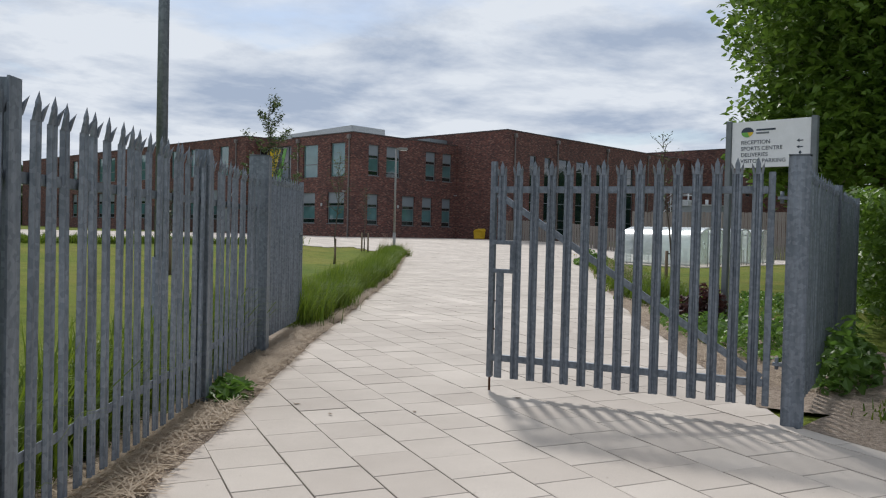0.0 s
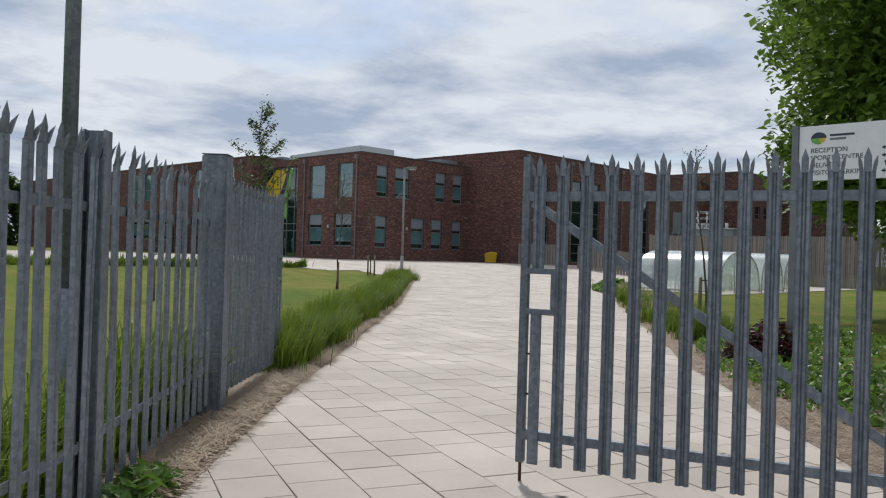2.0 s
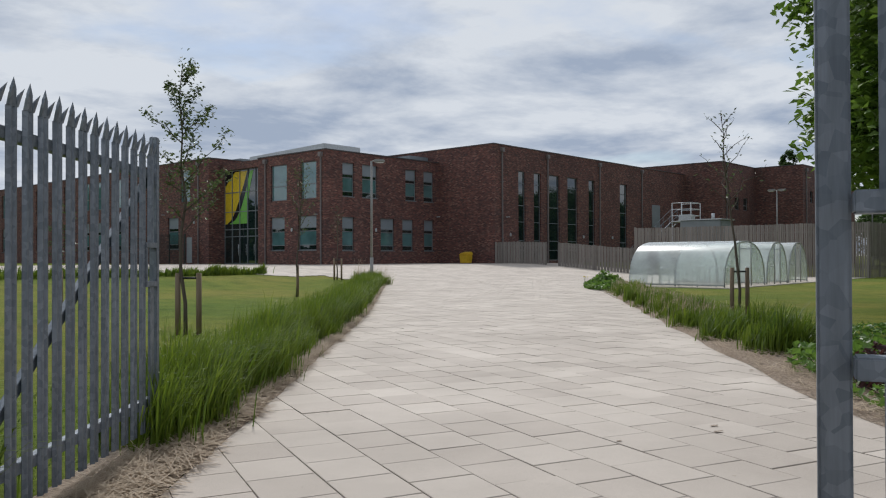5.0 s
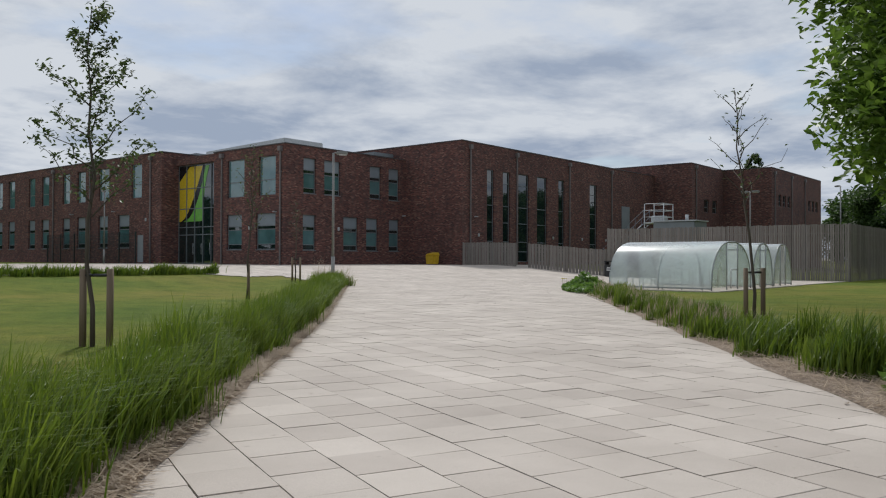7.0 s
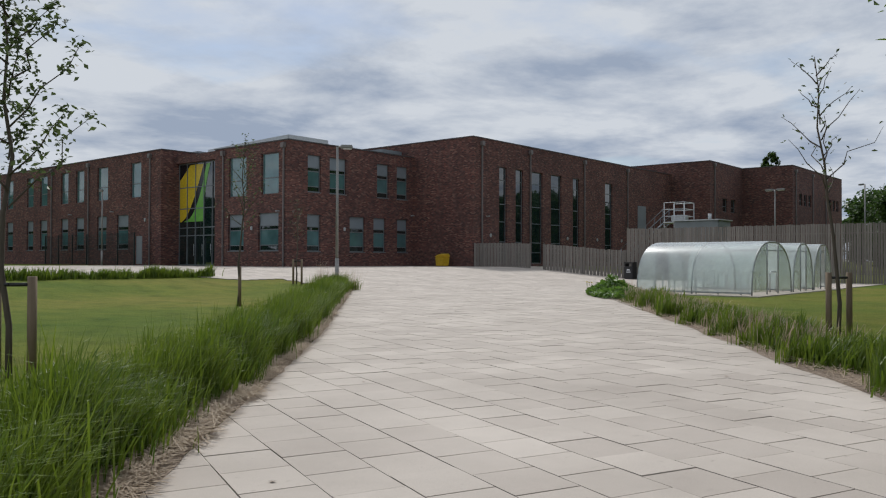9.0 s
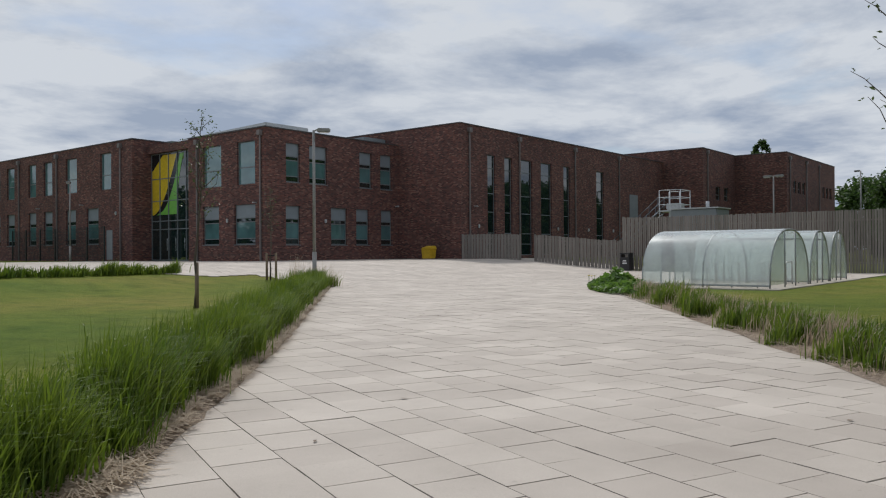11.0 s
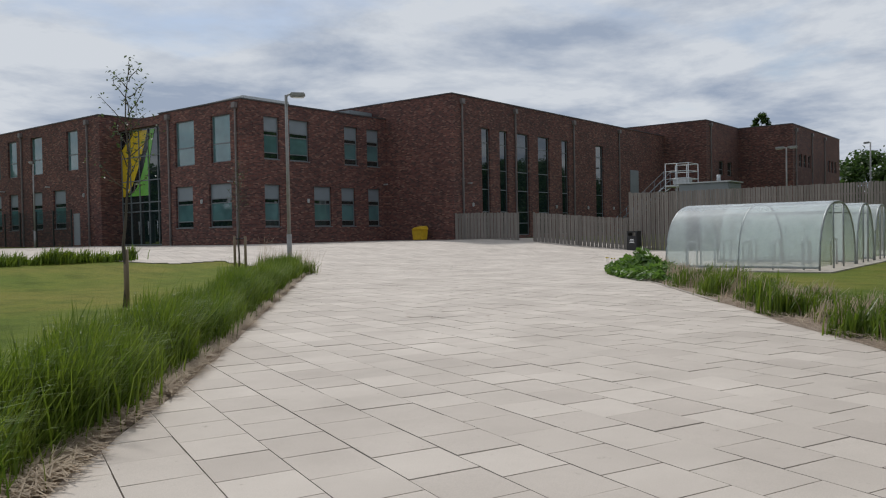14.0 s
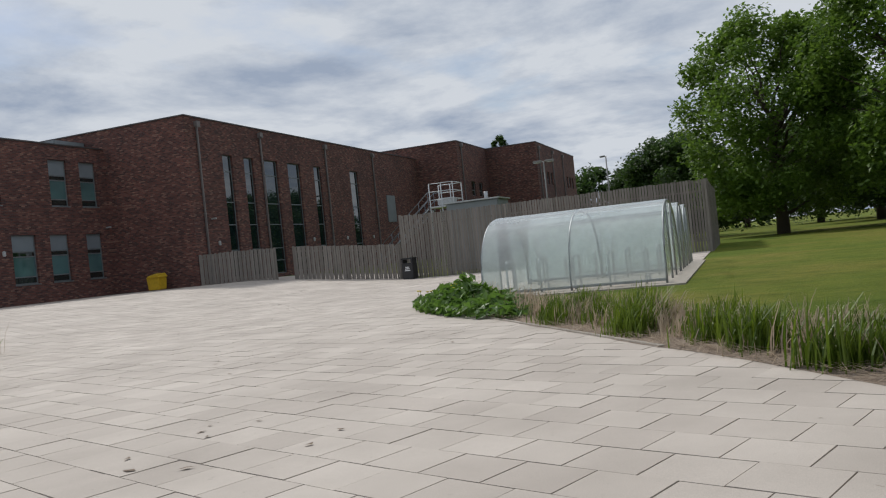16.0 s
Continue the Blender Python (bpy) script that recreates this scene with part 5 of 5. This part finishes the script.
def plant_deck():
    """Steel deck, stair and duct housing that show over the timber fence."""
    s = thing("access_platform", "pale steel access platform with guard rails", "platform", pose(63, 31.4, 0))
    bm = B()
    box(bm, 0, 0, 3.9, 1.8, 1.65, 4.0, 0.01)
    part("deck", bm, LIGHTSTEEL, s)
    for px in (0.05, 1.75):
        for py in (0.05, 0.82, 1.6):
            bm = B()
            tube(bm, [(px, py, 0), (px, py, 5.4)], 0.035, 8)
            part("post", bm, LIGHTSTEEL, s)
    for z in (4.4, 4.9, 5.4):
        for a, b in (((0.05, 0.05), (0.05, 1.6)), ((1.75, 0.05), (1.75, 1.6)), ((0.05, 0.05), (1.75, 0.05))):
            bm = B()
            tube(bm, [(*a, z), (*b, z)], 0.025, 8)
            part("rail", bm, LIGHTSTEEL, s)
    st = thing("steel_stair", "grey steel stair leading up to the platform", "stair", pose(63.4, 37.3, 0.45))
    n = 18
    for k in range(n):
        bm = B()
        box(bm, 0, -0.225 * k - 0.26, 0.19 * (k + 1) - 0.04, 1.0, -0.225 * k, 0.19 * (k + 1), 0.004)
        part("tread", bm, GALV, st)
    for px in (-0.03, 1.03):
        bm = B()
        tube(bm, [(px, 0.1, 0.0), (px, -0.225 * n, 0.19 * n)], 0.05, 4)
        part("stringer", bm, GALV, st)
        for off in (0.55, 1.05):
            bm = B()
            tube(bm, [(px, 0, off), (px, -0.225 * n, 0.19 * n + off), (px, -0.225 * n - 1.0, 0.19 * n + off)], 0.022, 8)
            part("handrail", bm, GALV, st)
        for k in range(0, n + 1, 3):
            bm = B()
            tube(bm, [(px, -0.225 * k, 0.19 * k), (px, -0.225 * k, 0.19 * k + 1.05)], 0.02, 8)
            part("baluster", bm, GALV, st)
    d = thing("plant_housing", "low grey-green metal plant housing behind the fence", "plant housing", pose(60.0, 27.8, 0))
    bm = B()
    box(bm, 0, 0, 0, 2.2, 3.1, 3.85, 0.05)
    part("casing", bm, GREYPANEL, d)
    bm = B()
    box(bm, -0.1, -0.1, 3.85, 2.3, 3.2, 3.93, 0.01)
    part("lid", bm, LIGHTSTEEL, d)
    bm = B()
    tube(bm, [(0.8, 0.9, 3.9), (0.8, 0.9, 4.35)], 0.12, 10)
    part("flue", bm, LIGHTSTEEL, d)
    u = thing("fan_unit", "pale metal fan unit on the access platform", "fan unit", pose(63.5, 31.7, 4.0))
    bm = B()
    box(bm, 0, 0, 0.06, 0.9, 1.0, 0.5, 0.05)
    part("casing", bm, LIGHTSTEEL, u)
    for px, py in ((0.1, 0.1), (0.8, 0.1), (0.1, 0.9), (0.8, 0.9)):
        bm = B()
        box(bm, px - 0.04, py - 0.04, 0, px + 0.04, py + 0.04, 0.07)
        part("foot", bm, LIGHTSTEEL, u)


def mesh_fence(y0, y1, x, h, label):
    """A welded mesh fence running along y, with a dark gate leaf at its near end."""
    s = thing("mesh_fence", label, "fence", None, "dark mesh fences")
    n = max(1, int((y1 - y0) / 2.5))
    z = gz(x, y0)
    for k in range(n + 1):
        y = y0 + (y1 - y0) * k / n
        bm = B()
        box(bm, x - 0.045, y - 0.045, z, x + 0.045, y + 0.045, z + h, 0.006)
        part("post", bm, POSTGREEN, s)
    bm = B()
    for k in range(int((y1 - y0) / 0.1)):
        y = y0 + 0.1 * k
        box(bm, x - 0.005, y - 0.005, z + 0.05, x + 0.005, y + 0.005, z + h - 0.05)
    for k in range(int(h / 0.3)):
        box(bm, x - 0.006, y0, z + 0.1 + 0.3 * k, x + 0.006, y1, z + 0.114 + 0.3 * k)
    tagged(part("mesh", bm, POSTGREEN, s, "dark welded wire mesh"), kind="stuff")
    bm = B()
    box(bm, x + 0.1, y0 - 0.9, z + 0.1, x + 0.14, y0 - 0.1, z + h - 0.3, 0.01)
    part("gate_panel", bm, GREYPANEL, s, "grey solid gate panel")


def kerbs():
    """Flush concrete edging at the rounded corner of the right-hand bed."""
    k = thing("bed_edging", "pale concrete edging round the planting bed", "edging", kind="structure")
    pts = [(25 + 0.9 * i, right_edge(25 + 0.9 * i) + 0.03) for i in range(9)] + [(33.0, 21.95), (33.6, 22.25), (34.2, 22.3)]
    for (ax, ay), (bx, by) in zip(pts, pts[1:]):
        m, l = along(ax, ay, bx, by)
        bm = B()
        box(bm, 0.006, -0.03, -0.08, l - 0.006, 0.03, 0.018, 0.006)
        part("edging_stone", bm, KERB, k, "", m)


def litter():
    rng = random.Random(5)
    s = []
    for cx, cy, n, r in ((21.5, 19.2, 9, 0.5), (9.5, 7.5, 5, 1.6), (14, 12, 8, 2.5), (4.2, 4.2, 4, 0.8), (25, 22, 10, 3)):
        for _ in range(n):
            s.append((cx + rng.gauss(0, r), cy + rng.gauss(0, r), 0.012))
    v, f = leaf_cloud(s, 0.045, rng)
    v = [(x, y, gz(x, y) + 0.006 + abs(z - 0.012) * 0.25) for x, y, z in v]
    tagged(raw("fallen_leaves", v, f, MULCH), "few dark fallen leaves and twigs on the paving", "leaf litter", kind="stuff")


ground_sheet()
class_wing()
entrance_glazing()
long_wing()
hall()
rear_blocks()
board_fence(38.4, 43.15, 53.4, 1.75, "low weathered grey timber board fence by the hall", 1)
board_fence(31.2, 37.25, 53.4, 1.8, "low weathered grey timber board fence panel", 2)
board_fence(16.5, 31.05, 53.4, 3.2, "tall weathered grey timber board fence behind the shelters", 3)
board_fence(53.6, 66.0, 0, 3.2, "tall weathered grey timber fence return", 4, along_x=16.5)
shelters()
entrance()
sign()
street_lamp(30.0, 32.1, 5.85, 0.62, -40, "slim grey street lamp column with a flat lantern")
street_lamp(3.63, 7.08, 6.4, 0.62, -40, "slim grey street lamp column behind the steel fence", 0.055, 1, GALV)
street_lamp(37.5, 66.5, 6.4, 0.6, -130, "slim grey street lamp column by the long wing")
street_lamp(69.0, 27.0, 6.5, 0.7, 90, "grey twin-headed lamp column behind the fence", 0.06, 2)
street_lamp(97.0, 27.0, 9.0, 0.7, 60, "distant grey lamp column", 0.08)
street_lamp(110.0, 24.0, 9.5, 0.8, 90, "distant grey twin-headed lamp column", 0.08, 2)
litter_bin()
grit_bin()
plant_deck()
mesh_fence(64.3, 79.3, 38.9, 2.5, "dark mesh fence and gate by the long wing")
kerbs()
trees()
hedge()
planting()
weed_bed("weeds", 31.4, 20.3, 3.2, 0.8, 2600, 0.6, WEED, "broad-leaved green weeds at the end of the bed", "weeds", 0.09, 3, 0.62)
weed_bed("weeds", 33.4, 21.35, 0.9, 0.5, 700, 0.75, WEED, "broad-leaved green weeds at the end of the bed", "weeds", 0.12, 5)
weed_bed("weeds", 31.6, 20.5, 1.9, 0.6, 1400, 0.8, WEED, "tall broad-leaved weeds before the cycle shelter", "weeds", 0.11, 25, 0.62)
weed_bed("weeds", 10.4, 4.1, 1.8, 0.8, 1300, 0.6, WEED, "leafy green weeds in the planting bed", "weeds", 0.06, 7, 0.6)
weed_bed("weeds", 13.2, 6.4, 1.6, 0.8, 1200, 0.6, WEED, "leafy green weeds in the planting bed", "weeds", 0.06, 8, 0.6)
weed_bed("weeds", 8.7, 2.6, 1.2, 0.3, 700, 0.9, WEED, "leafy shrub growing against the steel fence", "shrub", 0.07, 9, 0.2)
weed_bed("purple_shrub", 12.2, 5.9, 0.45, 0.45, 900, 1.25, REDLEAF, "dark purple-leaved shrub in the bed", "shrub", 0.06, 10)
weed_bed("weeds", 3.55, 5.72, 0.4, 0.16, 160, 0.3, WEED, "green weeds at the foot of the fence", "weeds", 0.06, 11, 0.8)
weed_bed("weeds", 16.6, 8.9, 2.2, 0.5, 900, 0.35, WEED, "low green weeds between the grass tufts", "weeds", 0.05, 14, 0.62)
weed_bed("weeds", 11.2, 5.4, 1.6, 0.5, 800, 0.4, WEED, "low green weeds in the planting bed", "weeds", 0.05, 15, 0.62)
weed_bed("weeds", 16.5, 6.6, 2.6, 1.2, 1200, 0.4, WEED, "low green weeds in the planting bed", "weeds", 0.06, 16, 0.4)
flowers()
litter()
paving()
